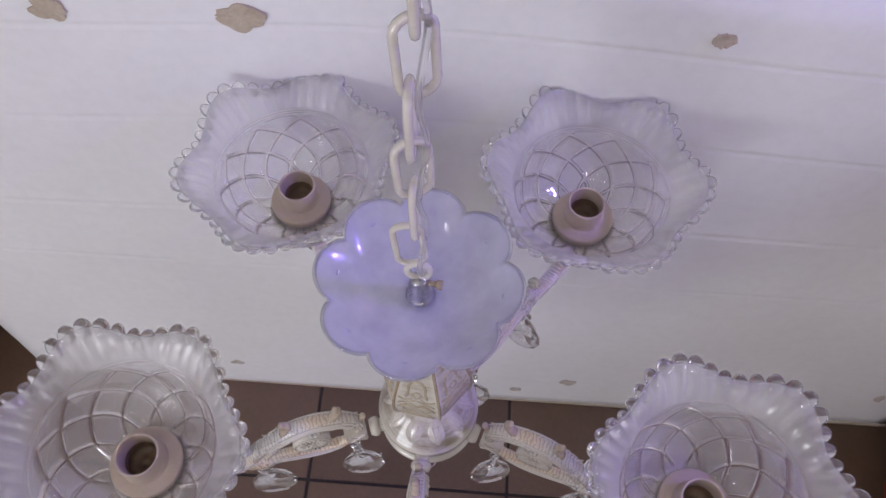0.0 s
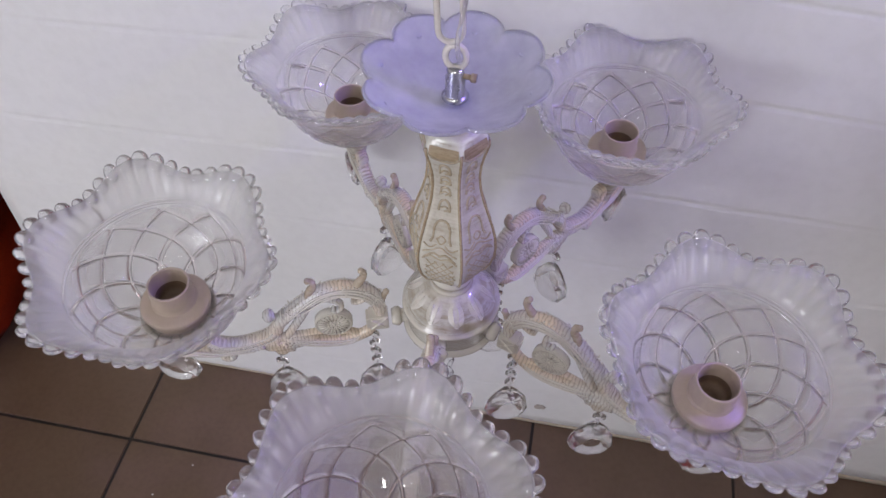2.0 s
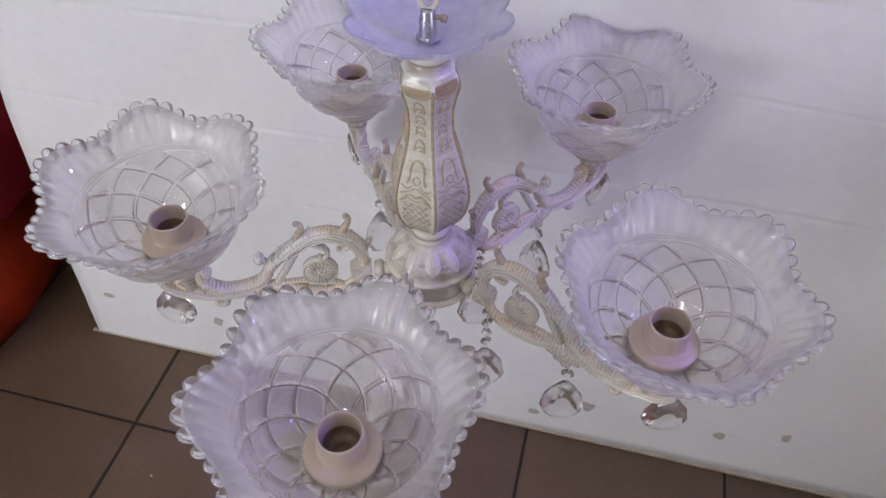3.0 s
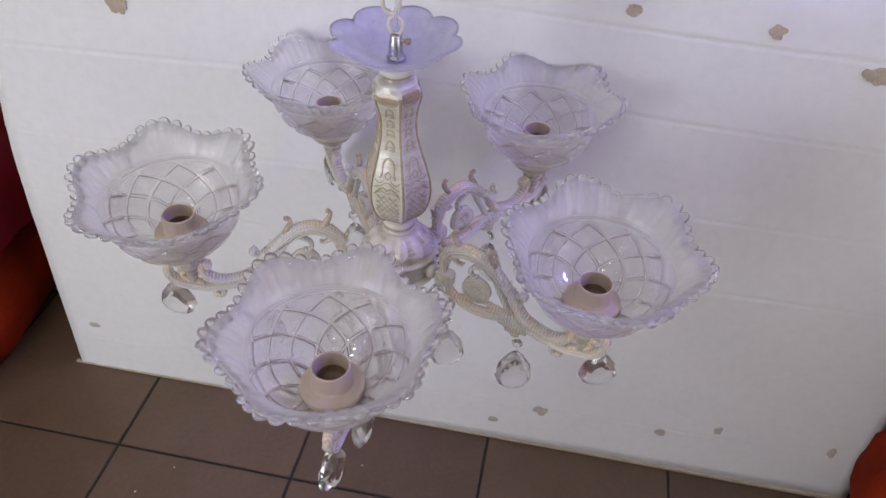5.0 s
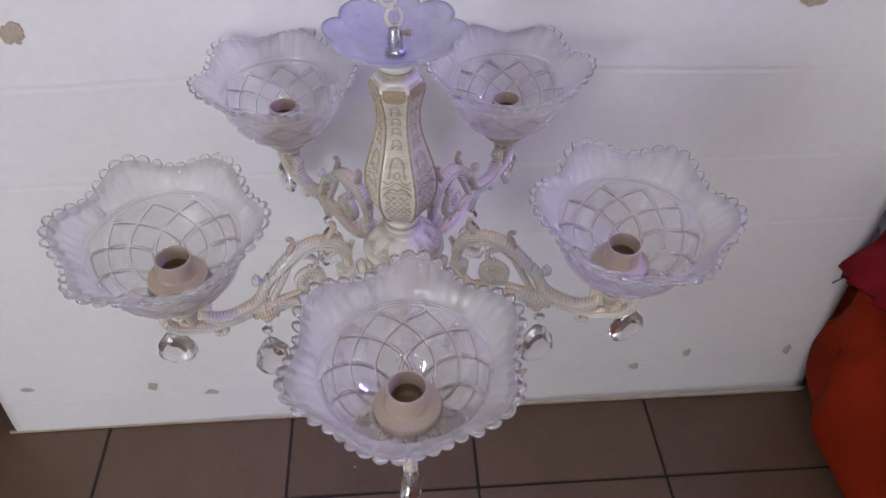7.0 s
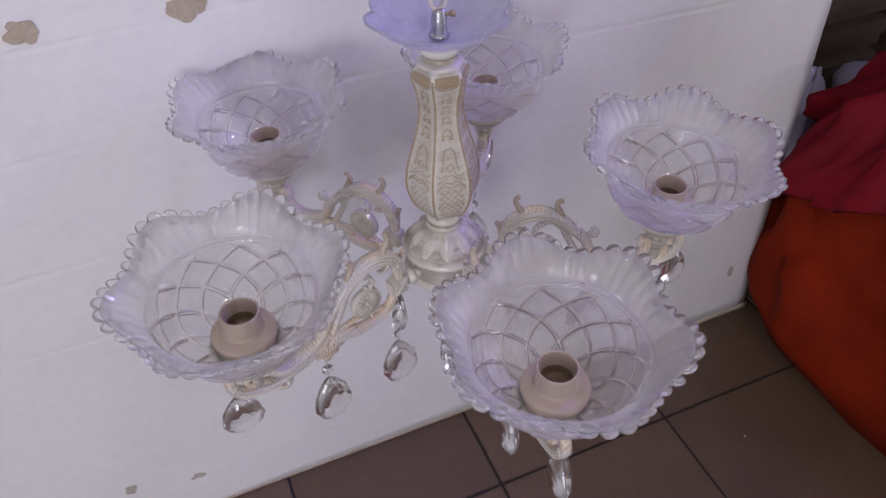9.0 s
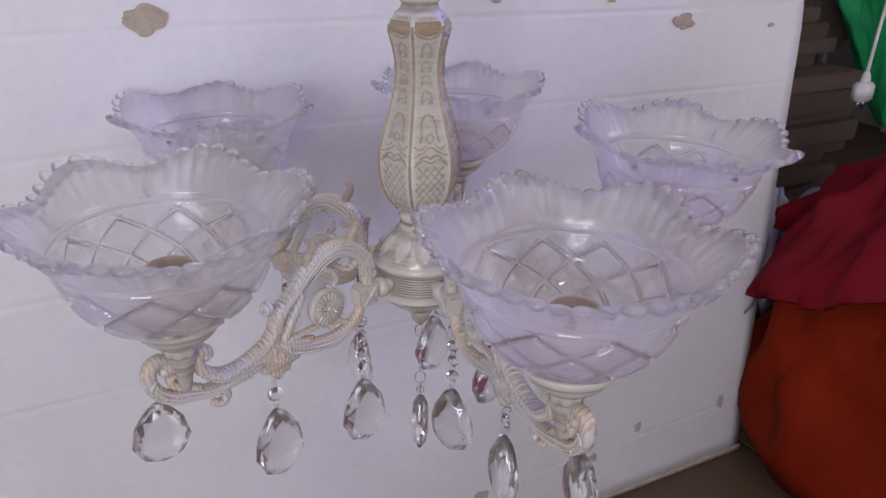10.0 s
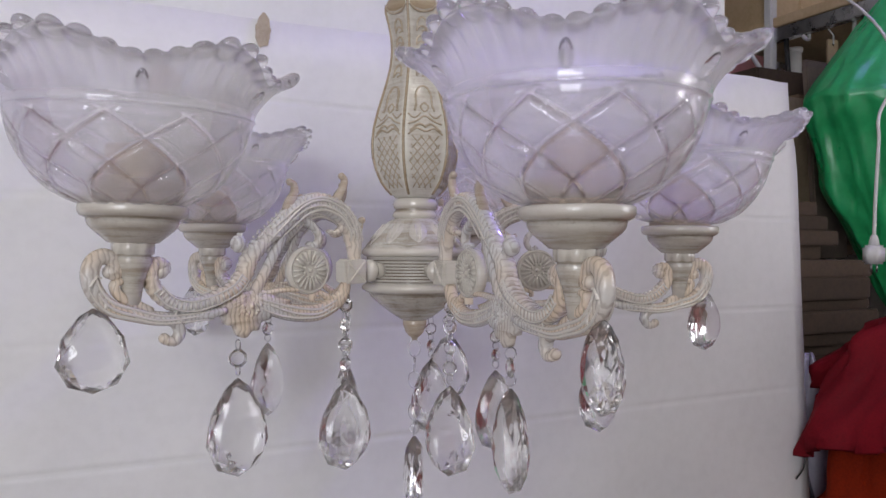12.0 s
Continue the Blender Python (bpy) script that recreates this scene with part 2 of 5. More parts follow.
GREEN = surface("green_plastic_film", (0.03, 0.50, 0.17), (0.012, 0.33, 0.10), 5, 60, 0.3, 0.1, 0.2, 0.002, gloss=0.9)
WHITE_PLASTIC = surface("white_plastic", (0.78, 0.77, 0.76), (0.7, 0.69, 0.67), 20, 200, 0.4, 0.1, 0.05)
DARKBROWN = surface("dark_socket_inside", (0.2, 0.13, 0.08), (0.12, 0.08, 0.05), 40, 200, 0.5, 0.1, 0.1)
# near-black that draws deep shade behind the rack and in the tag's hole
DARK = surface("dark_backing", (0.03, 0.026, 0.024), (0.015, 0.013, 0.012), 3, 60, 0.85, 0.1, 0.2)
WALLPAINT = surface("wall_paint", (0.82, 0.81, 0.8), (0.76, 0.74, 0.73), 1.2, 80, 0.8, 0.08, 0.15)
CEILPAINT = surface("ceiling_paint", (0.76, 0.75, 0.74), (0.68, 0.66, 0.65), 1.2, 80, 0.85, 0.08, 0.15)
PINE = surface("pale_wood", (0.6, 0.46, 0.29), (0.45, 0.32, 0.18), 6, 70, 0.6, 0.1, 0.2, per_object=0.2)
WHITE_METAL = surface("white_shelf_metal", (0.68, 0.68, 0.68), (0.55, 0.55, 0.56), 8, 120, 0.45, 0.1, 0.1)
BLACK = surface("black_wire", (0.02, 0.02, 0.02), (0.01, 0.01, 0.01), 20, 100, 0.5, 0.1, 0.0)
TAN_CARD = surface("tan_cardboard", (0.3, 0.22, 0.15), (0.2, 0.14, 0.09), 6, 90, 0.85, 0.08, 0.3, 0.001)
ROSE_CARD = surface("dusty_rose_box", (0.4, 0.17, 0.17), (0.3, 0.12, 0.12), 5, 90, 0.7, 0.1, 0.2)
GREY_FILM = surface("grey_plastic_bag", (0.2, 0.19, 0.24), (0.05, 0.045, 0.06), 9, 60, 0.35, 0.1, 0.4, 0.002)
LILAC_FILM = surface("lilac_plastic_film", (0.52, 0.50, 0.60), (0.34, 0.32, 0.42), 16, 90, 0.35, 0.1, 0.4, 0.002)
LAMP_WHITE = glow("lamp_diffuser", (1.0, 0.96, 0.9), 30.0)
LAMP_VIOLET = glow("violet_diffuser", (0.3, 0.2, 1.0), 14.0)


# ---- mesh helpers ----
def part(name, bm, mat, parent=None, label="", smooth=True):
    """Links a bmesh as one mesh object under a thing or a part."""
    bmesh.ops.recalc_face_normals(bm, faces=bm.faces)
    me = bpy.data.meshes.new(name)
    bm.to_mesh(me)
    bm.free()
    if smooth:
        me.shade_smooth()
    me.materials.append(mat)
    ob = new(name, me)
    ob.parent = parent
    if label:
        tagged(ob, label)
    return ob


def again(ob, parent, m=None):
    """Another part on the same mesh, with its own sub-parts."""
    o = new(ob.name.split(".")[0], ob.data)
    o.parent = parent
    if m is not None:
        o.matrix_basis = m
    else:
        o.matrix_basis = ob.matrix_basis.copy()
    for key in ("label",):
        if key in ob:
            o[key] = ob[key]
    for c in ob.children:
        again(c, o)
    return o


def empty(name, at=(0, 0, 0)):
    ob = new(name)
    ob.location = at
    ob.empty_display_size = 0.1
    return ob


def ring_faces(bm, rings, closed=True, caps=(False, False), wrap=True):
    n = len(rings[0])
    for a, b in zip(rings, rings[1:]):
        for i in range(n if wrap else n - 1):
            j = (i + 1) % n
            bm.faces.new((a[i], a[j], b[j], b[i]))
    if caps[0]:
        bm.faces.new(rings[0][::-1])
    if caps[1]:
        bm.faces.new(rings[-1])


def lathe(bm, profile, n=48, wobble=None, caps=(True, True)):
    """Turns (radius, height) pairs round z. wobble(angle, k) scales the radius."""
    rings = []
    for k, (r, z) in enumerate(profile):
        ring = []
        for i in range(n):
            a = 2 * math.pi * i / n
            f = wobble(a, k) if wobble else 1.0
            ring.append(bm.verts.new((r * f * math.cos(a), r * f * math.sin(a), z)))
        rings.append(ring)
    ring_faces(bm, rings, caps=caps)
    return bm


def catmull(points, n):
    """A smooth curve of n points through the given ones."""
    p = [Vector(q) for q in points]
    p = [2 * p[0] - p[1]] + p + [2 * p[-1] - p[-2]]
    out = []
    segs = len(p) - 3
    for i in range(n):
        u = i / (n - 1) * segs
        k = min(int(u), segs - 1)
        t = u - k
        a, b, c, d = p[k:k + 4]
        out.append(0.5 * ((2 * b) + (c - a) * t + (2 * a - 5 * b + 4 * c - d) * t * t + (3 * b - a - 3 * c + d) * t ** 3))
    return out


def tube(bm, pts, radius, n=8, caps=True, closed=False):
    """A round tube along 3D points; radius a number or a function of 0..1."""
    pts = [Vector(p) for p in pts]
    m = len(pts)
    rings = []
    up = None
    for k, p in enumerate(pts):
        t = (pts[(k + 1) % m] - pts[k - 1]) if closed else (pts[min(k + 1, m - 1)] - pts[max(k - 1, 0)])
        t.normalize()
        if up is None:
            up = Vector((0, 0, 1)) if abs(t.z) < 0.9 else Vector((1, 0, 0))
        side = t.cross(up)
        if side.length < 1e-6:
            side = t.orthogonal()
        side.normalize()
        up = side.cross(t).normalized()
        r = radius(k / max(1, m - 1)) if callable(radius) else radius
        rings.append([bm.verts.new(p + r * (math.cos(2 * math.pi * i / n) * side + math.sin(2 * math.pi * i / n) * up)) for i in range(n)])
    if closed:
        rings.append(rings[0])
        ring_faces(bm, rings)
    else:
        ring_faces(bm, rings, caps=(caps, caps))


def scroll(bm, pts, n, thick, wide, ribs=0, rib_depth=0.0, section=10, power=0.7):
    """A flat cast band along an (r, z) curve in the x-z plane: thick in the plane, wide across it."""
    c = catmull([(r, 0, z) for r, z in pts], n)
    rings = []
    for k, p in enumerate(c):
        u = k / (n - 1)
        t = (c[min(k + 1, n - 1)] - c[max(k - 1, 0)]).normalized()
        nn = Vector((-t.z, 0, t.x))
        a = thick(u) if callable(thick) else thick
        b = wide(u) if callable(wide) else wide
        if ribs:
            a *= 1 + rib_depth * (1 if math.sin(2 * math.pi * ribs * u) > 0 else -1)
        ring = []
        for i in range(section):
            w = 2 * math.pi * i / section
            cs, sn = math.cos(w), math.sin(w)
            x = math.copysign(abs(cs) ** power, cs)
            y = math.copysign(abs(sn) ** power, sn)
            ring.append(bm.verts.new(p + nn * (a * x) + Vector((0, b * y, 0))))
        rings.append(ring)
    ring_faces(bm, rings, caps=(True, True))


def ball(bm, at, r, sx=1, sy=1, sz=1, u=10, v=6, turn=None):
    m = Matrix.Translation(at) @ (turn or Matrix()) @ Matrix.Diagonal((r * sx, r * sy, r * sz, 1))
    bmesh.ops.create_uvsphere(bm, u_segments=u, v_segments=v, radius=1, matrix=m)


def box(bm, lo, hi, bevel=0.0):
    c = [(a + b) / 2 for a, b in zip(lo, hi)]
    s = [b - a for a, b in zip(lo, hi)]
    made = bmesh.ops.create_cube(bm, size=1, matrix=Matrix.Translation(c) @ Matrix.Diagonal((*s, 1)))
    if bevel:
        edges = list({e for v in made["verts"] for e in v.link_edges})
        bmesh.ops.bevel(bm, geom=edges, offset=bevel, segments=2, affect="EDGES")


def boxed(name, lo, hi, mat, parent=None, bevel=0.0, label="", smooth=False):
    bm = bmesh.new()
    box(bm, lo, hi, bevel)
    return part(name, bm, mat, parent, label, smooth)


# ---- room ----
X0, X1, Y0, Y1, H = -2.3, 2.6, -2.3, 1.75, 2.62
PITCH, TX, TY = 0.397, -0.657, 0.058
for nm, lo, hi in (("wall_north", (X0, Y1, 0), (X1, Y1 + 0.12, H)), ("wall_south", (X0, Y0 - 0.12, 0), (-2.15, Y0, H)), ("wall_south", (-1.05, Y0 - 0.12, 0), (X1, Y0, H)),
                   ("wall_south", (-2.15, Y0 - 0.12, 0), (-1.05, Y0, 0.4)), ("wall_south", (-2.15, Y0 - 0.12, 1.8), (-1.05, Y0, H)),
                   ("wall_west", (X0 - 0.12, Y0 - 0.12, 0), (X0, Y1 + 0.12, H)), ("wall_east", (X1, Y0 - 0.12, 0), (X1 + 0.12, -1.8, H)), ("wall_east", (X1, -0.7, 0), (X1 + 0.12, Y1 + 0.12, H)),
                   ("wall_east", (X1, -1.8, 0), (X1 + 0.12, -0.7, 0.5)), ("wall_east", (X1, -1.8, 1.8), (X1 + 0.12, -0.7, H))):
    tagged(boxed(nm, lo, hi, WALLPAINT), "plain painted room wall with faint stains", "wall", kind="structure")
tagged(boxed("ceiling", (X0 - 0.12, Y0 - 0.12, H), (X1 + 0.12, Y1 + 0.12, H + 0.12), CEILPAINT), "plain white painted ceiling", "ceiling", kind="structure")
floor_slab = tagged(boxed("floor", (X0, Y0, -0.12), (X1, Y1, -0.003), GROUT), "floor of brown ceramic tiles with dark grout", "floor", kind="structure")

# unseen window frames added round the two area lamps
for nm, at, turn, high in (("window_1", (-1.6, Y0, 0.4), 0, 1.4), ("window_2", (X1, -1.25, 0.5), 90, 1.3)):
    window = tagged(empty(nm, at), "plain white framed window, out of view, added to carry a lamp", "window", kind="structure")
    window.rotation_euler.z = radians(turn)
    for lo, hi in (((-0.55, -0.05, 0), (-0.51, -0.01, high)), ((0.51, -0.05, 0), (0.55, -0.01, high)), ((-0.51, -0.05, high - 0.04), (0.51, -0.01, high)), ((-0.51, -0.05, 0), (0.51, -0.01, 0.04))):
        boxed("window_frame", lo, hi, WHITE_METAL, window, 0.004)


# ---- white board behind the chandelier ----
BOARD_Y = 0.25
LEAN = 0.054
CREASES = (0.145, 0.562, 0.712, 0.889, 1.037)


def board_left(z):
    return -0.852 + 0.03 * z + 0.08 * max(0.0, z - 0.62)


def board_right(z):
    return 0.953 - 0.058 * z - 0.12 * max(0.0, z - 1.0)


def board_top(x):
    return 1.152 + 0.006 * x - 0.05 * max(0.0, x - 0.78)


def board_front(x, z):
    """The board leans back a little, and is bowed where the rear bowls press on it."""
    return BOARD_Y + LEAN * z + 0.003 * noise.noise((x * 1.6, z * 1.8, 5)) + 0.034 * math.exp(-((x + 0.02) / 0.36) ** 2 - ((z - 0.93) / 0.28) ** 2)


def settle(x, z):
    """From the flat sheet to its place on the standing board."""
    w = min(1.0, max(0.0, (z - 0.16) / 0.87))
    return x - (1 - w) * (0.028 + 0.027 * x), z - 0.026 * min(1.0, max(0.0, z) / 0.16) - 0.046 * max(0.0, (z - 0.16) / 0.87)


def crease_height(c, x):
    return c + (0.006 * math.sin(2.1 * x + 9 * c) if c > 0.3 else 0.026 * x)


def build_board():
    bm = bmesh.new()
    cols = 70
    levels = [0.0]
    for c in CREASES:
        levels += [c - 0.05, c - 0.009, c - 0.0035, c, c + 0.0035, c + 0.009, c + 0.05]
    levels.append(1.1)
    extra = []
    for a, b in zip(levels, levels[1:]):
        extra.append(a)
        if b - a > 0.07:
            extra += [a + (b - a) * k / 3 for k in (1, 2)]
    extra.append(levels[-1])
    front = []
    for z in extra:
        row = []
        on = any(abs(z - c) < 1e-6 for c in CREASES)
        lip = any(abs(abs(z - c) - 0.0035) < 1e-6 for c in CREASES)
        for i in range(cols + 1):
            u = i / cols
            x = board_left(z) + u * (board_right(z) - board_left(z))
            zz = crease_height(z, x) if 0 < z < 1.05 else z
            if z >= 1.1:
                zz = board_top(x) + 0.0015 * noise.noise((x * 30, 0, 3))
            if z == 0.0:
                zz = 0.004 + 0.008 * max(0, x + 0.3) + 0.002 * noise.noise((x * 12, 0, 1))
            xx = x + (0.003 * noise.noise((0, z * 20, 7 + i)) if i in (0, cols) else 0)
            xx, zz = settle(xx, zz)
            y = board_front(xx, zz) + (0.0010 if on else -0.0003 if lip else 0)
            row.append(bm.verts.new((xx, y, zz)))
        front.append(row)
    ring_faces(bm, front, wrap=False)
    geom = bmesh.ops.extrude_face_region(bm, geom=list(bm.faces))
    bmesh.ops.translate(bm, vec=(0, 0.022, 0), verts=[v for v in geom["geom"] if isinstance(v, bmesh.types.BMVert)])
    return bm


display_board = tagged(part("display_board", build_board(), BOARD, None, "", True), "large creased white cardboard panel with torn brown spots on tiled floor", "display board")


def torn_patch(x, z, w, h, seed, depth=0.0012):
    rnd = random.Random(seed)
    bm = bmesh.new()
    x, z = settle(x, z)
    y = board_front(x, z) - 0.0016
    n = 24
    front, back = [], []
    for i in range(n):
        a = 2 * math.pi * i / n
        f = 0.95 + 0.5 * noise.noise((1.3 * math.cos(a), 1.3 * math.sin(a), seed * 1.7)) + 0.22 * noise.noise((4 * math.cos(a), 4 * math.sin(a), seed * 2.3))
        px, pz = x + 0.5 * w * f * math.cos(a), z + 0.5 * h * f * math.sin(a)
        front.append(bm.verts.new((px, y - depth * rnd.random(), pz)))
        back.append(bm.verts.new((px, y + 0.012, pz)))
    mid = bm.verts.new((x, y - 0.0004, z))
    for i in range(n):
        j = (i + 1) % n
        bm.faces.new((front[i], front[j], mid))
        bm.faces.new((front[j], front[i], back[i], back[j]))
    worn = h < 0.031 and pz < 0.3
    part("torn_spot", bm, WORN if worn else TORN, display_board, "worn greyish spot on the white face" if worn else "bare brown cardboard where the white face is torn", False)


SPOTS = [(-0.21, 1.053, 0.05, 0.036), (-0.401, 1.065, 0.04, 0.03), (0.27, 1.062, 0.02, 0.02), (0.467, 1.059, 0.022, 0.02),
         (0.612, 1.01, 0.042, 0.028), (-0.535, 0.984, 0.036, 0.034), (-0.519, 0.16, 0.02, 0.026), (-0.4, 0.126, 0.026, 0.014),
         (0.277, 0.144, 0.03, 0.026), (0.532, 0.144, 0.02, 0.02), (0.643, 0.186, 0.018, 0.022), (0.872, 0.177, 0.018, 0.03),
         (-0.778, 0.172, 0.026, 0.012), (0.815, 0.995, 0.014, 0.007), (-0.08, 1.137, 0.022, 0.042), (0.175, 0.08, 0.022, 0.014)]
for i, s in enumerate(SPOTS):
    torn_patch(*s, 40 + i)

# raw edge along the foot of the board
bm = bmesh.new()
rows = []
for i in range(91):
    x = -0.872 + 1.78 * i / 90
    u = (x + 0.028) / 0.973
    foot = settle(u, 0.004 + 0.008 * max(0, u + 0.3))[1] + 0.002 * noise.noise((x * 14, 0, 2))
    y = board_front(x, 0.0)
    rows.append([bm.verts.new((x, y - 0.0012, 0.0006)), bm.verts.new((x, y - 0.0012, foot + 0.0035 + 0.003 * noise.noise((x * 40, 1, 2)))), bm.verts.new((x, y + 0.006, foot + 0.003)), bm.verts.new((x, y + 0.006, 0.0006))])
ring_faces(bm, rows, caps=(True, True))
part("torn_edge", bm, TORN, display_board, "raw brown edge along the foot of the board")

# a second panel stands behind and higher
upper_panel = tagged(boxed("back_panel", (-0.75, 0.395, 0.0), (0.13, 0.415, 1.66), BOARD, None, 0.003), "tall white panel leaning behind the creased board", "panel")
upper_panel_b = tagged(boxed("back_panel", (0.135, 0.402, 0.0), (0.82, 0.422, 1.66), BOARD, None, 0.003), "narrow white panel beside the tall one", "panel")


# ---- the chandelier ----
HANG = -0.067
chandelier = tagged(empty("chandelier", (0, 0, HANG)), "five-arm cream antique chandelier with glass bowls and crystal drops", "chandelier")
HEX = -68.0


def hexed(angle):
    """Scales a circle to a hexagon whose corners are slightly rounded."""
    a = (math.degrees(angle) - HEX) % 60 - 30
    return 0.86603 / math.cos(radians(a)) * 0.985 + 0.015 * (1 - abs(a) / 30)


COLUMN = [(0.0205, 0.868), (0.0270, 0.8735), (0.0345, 0.883), (0.0400, 0.895), (0.0432, 0.908), (0.0440, 0.920), (0.0428, 0.934), (0.0395, 0.948),
          (0.0345, 0.964), (0.0295, 0.980), (0.0256, 0.996), (0.0240, 1.010), (0.0247, 1.024), (0.0276, 1.038), (0.0305, 1.048), (0.0312, 1.053),
          (0.0296, 1.060), (0.0240, 1.066), (0.0185, 1.070), (0.0172, 1.0745), (0.0205, 1.078), (0.0205, 1.083), (0.016, 1.086)]


def column_radius(z):
    for (r0, z0), (r1, z1) in zip(COLUMN, COLUMN[1:]):
        if z0 <= z <= z1:
            return r0 + (r1 - r0) * (z - z0) / (z1 - z0)
    return COLUMN[-1][0]


bm = bmesh.new()
fine = []
for (r0, z0), (r1, z1) in zip(COLUMN, COLUMN[1:]):
    fine += [(r0, z0), ((r0 + r1) / 2, (z0 + z1) / 2)]
fine.append(COLUMN[-1])
lathe(bm, fine, 72, lambda a, k: hexed(a) if fine[k][1] < 1.066 else 1.0)
column = part("column", bm, VASE, chandelier, "six-sided cream vase column with brown ribs")


column.location.z = 0.007


def on_facet(f, u, z, lift=0.0):
    """A point of facet f; u runs from -1 to 1 across it."""
    r = column_radius(z)
    mid = radians(HEX + 30 + 60 * f)
    d, s = r * 0.857 + lift, 0.5 * r * u
    return Vector((d * math.cos(mid) - s * math.sin(mid), d * math.sin(mid) + s * math.cos(mid), z))


for k in range(6):
    bm = bmesh.new()
    a = radians(HEX + 60 * k)
    zs = [0.871 + (1.056 - 0.871) * i / 30 for i in range(31)]
    tube(bm, [(column_radius(z) * 0.985 * math.cos(a), column_radius(z) * 0.985 * math.sin(a), z) for z in zs], 0.0014, 6)
    part("rib", bm, PATINA, column, "brown rubbed rib")


def facet_relief(f):
    bm = bmesh.new()
    line = 0.0009

    def stroke(uz, r=line, n=14):
        c = catmull([(u, z, 0) for u, z in uz], n)
        tube(bm, [on_facet(f, p.x, p.y, 0.0003) for p in c], r, 5)

    # diamond hatching on the belly
    lo, hi, half = 0.877, 0.925, 0.74
    for k in range(-5, 6):
        for sgn in (1, -1):
            pts = []
            for i in range(13):
                z = lo + (hi - lo) * i / 12
                u = sgn * (k * 0.36 + (i / 12 - 0.5) * 1.9)
                if abs(u) < half:
                    pts.append((u, z))
            if len(pts) > 2:
                tube(bm, [on_facet(f, u, z, 0.0002) for u, z in pts], 0.0007, 4)
    stroke([(-0.78, 0.926), (-0.4, 0.932), (0, 0.929), (0.4, 0.932), (0.78, 0.926)])
    stroke([(-0.78, 0.936), (-0.4, 0.939), (0, 0.944), (0.4, 0.939), (0.78, 0.936)])
    stroke([(-0.7, 0.929), (-0.3, 0.936), (0.05, 0.933)], 0.0012)
    stroke([(0.7, 0.929), (0.3, 0.936), (-0.05, 0.933)], 0.0012)
    # bell with a small foot
    stroke([(-0.5, 0.949), (-0.42, 0.955), (-0.42, 0.966), (-0.2, 0.973), (0.2, 0.973), (0.42, 0.966), (0.42, 0.955), (0.5, 0.949)], 0.0012, 24)
    stroke([(-0.22, 0.953), (0, 0.948), (0.22, 0.953), (0, 0.957), (-0.22, 0.953)], 0.0009)
    stroke([(-0.82, 0.946), (-0.5, 0.942), (-0.2, 0.947)], 0.0008)
    stroke([(0.82, 0.946), (0.5, 0.942), (0.2, 0.947)], 0.0008)
    # small motifs up the neck
    for zc, hh in ((0.990, 0.006), (1.006, 0.0045), (1.019, 0.0045), (1.034, 0.0065)):
        stroke([(-0.36, zc - hh), (-0.3, zc + hh * 0.4), (0, zc + hh), (0.3, zc + hh * 0.4), (0.36, zc - hh)], 0.0011)
        stroke([(-0.3, zc - hh * 0.7), (0, zc - hh * 0.2), (0.3, zc - hh * 0.7), (0, zc - hh)], 0.0009)
    # scalloped brown lip at the shoulder
    stroke([(-0.86, 1.052), (-0.5, 1.047), (0, 1.0455), (0.5, 1.047), (0.86, 1.052)], 0.0012)
    return bm


for k in range(6):
    part("facet_relief", facet_relief(k), RELIEF, column, "brown-rubbed hatching, bells and small motifs")

for f in range(6):
    bm = bmesh.new()
    rows = []
    for q in range(5):
        row = []
        for i in range(9):
            u = -0.84 + 1.68 * i / 8
            low = 1.0475 + 0.0045 * abs(u) ** 1.5
            row.append(bm.verts.new(on_facet(f, u, low + (1.0605 - low) * q / 4, 0.0006)))
        rows.append(row)
    ring_faces(bm, rows, wrap=False)
    part("shoulder_patch", bm, PATINA, column, "golden-brown scalloped patch")
bm = bmesh.new()
lathe(bm, [(0.017, 0.8705), (0.0205, 0.869), (0.0222, 0.865), (0.0212, 0.861), (0.0195, 0.859), (0.0212, 0.8565), (0.0225, 0.853), (0.0195, 0.8495)], 40)
part("collar", bm, ANTIQUE, chandelier).location.z = 0.0045
bm = bmesh.new()
dome = [(0.019, 0.851), (0.0240, 0.8490), (0.0300, 0.8440), (0.0365, 0.8375), (0.0430, 0.8300), (0.0490, 0.8225), (0.0522, 0.8192), (0.0526, 0.8158), (0.0495, 0.8135), (0.0435, 0.812)]
lathe(bm, dome, 120, lambda a, k: 1 + (0.022 * abs(math.sin(6 * a)) - 0.012 if 1 <= k <= 5 else 0))
hub_dome = part("hub_dome", bm, ANTIQUE, chandelier, "cream bell-shaped hub with leaf flutes")
hub_dome.location.z = 0.0045
bm = bmesh.new()
for k in range(10):
    a0 = 2 * math.pi * k / 10

    def on_cone(da, q):
        r = 0.0255 + 0.0235 * q
        return Vector((r * math.cos(a0 + da), r * math.sin(a0 + da), 0.8496 - 0.0262 * q + 0.0008))

    rows = []
    for q in [i / 12 for i in range(13)]:
        half = 0.29 * math.sin(math.pi * min(1.0, 0.06 + q)) ** 0.7
        rows.append([bm.verts.new(on_cone(half * u, q) + Vector((math.cos(a0), math.sin(a0), 0.9)) * (0.0022 * (1 - u * u) * math.sin(math.pi * q) - 0.0012)) for u in (-1, -0.7, -0.35, 0, 0.35, 0.7, 1)])
    ring_faces(bm, rows, wrap=False)
    for w in (-0.12, 0.12):
        tube(bm, [on_cone(w * (1 - 0.8 * q), q) + Vector((math.cos(a0), math.sin(a0), 0.9)) * 0.0008 for q in (0.25, 0.5, 0.8)], 0.0007, 5)
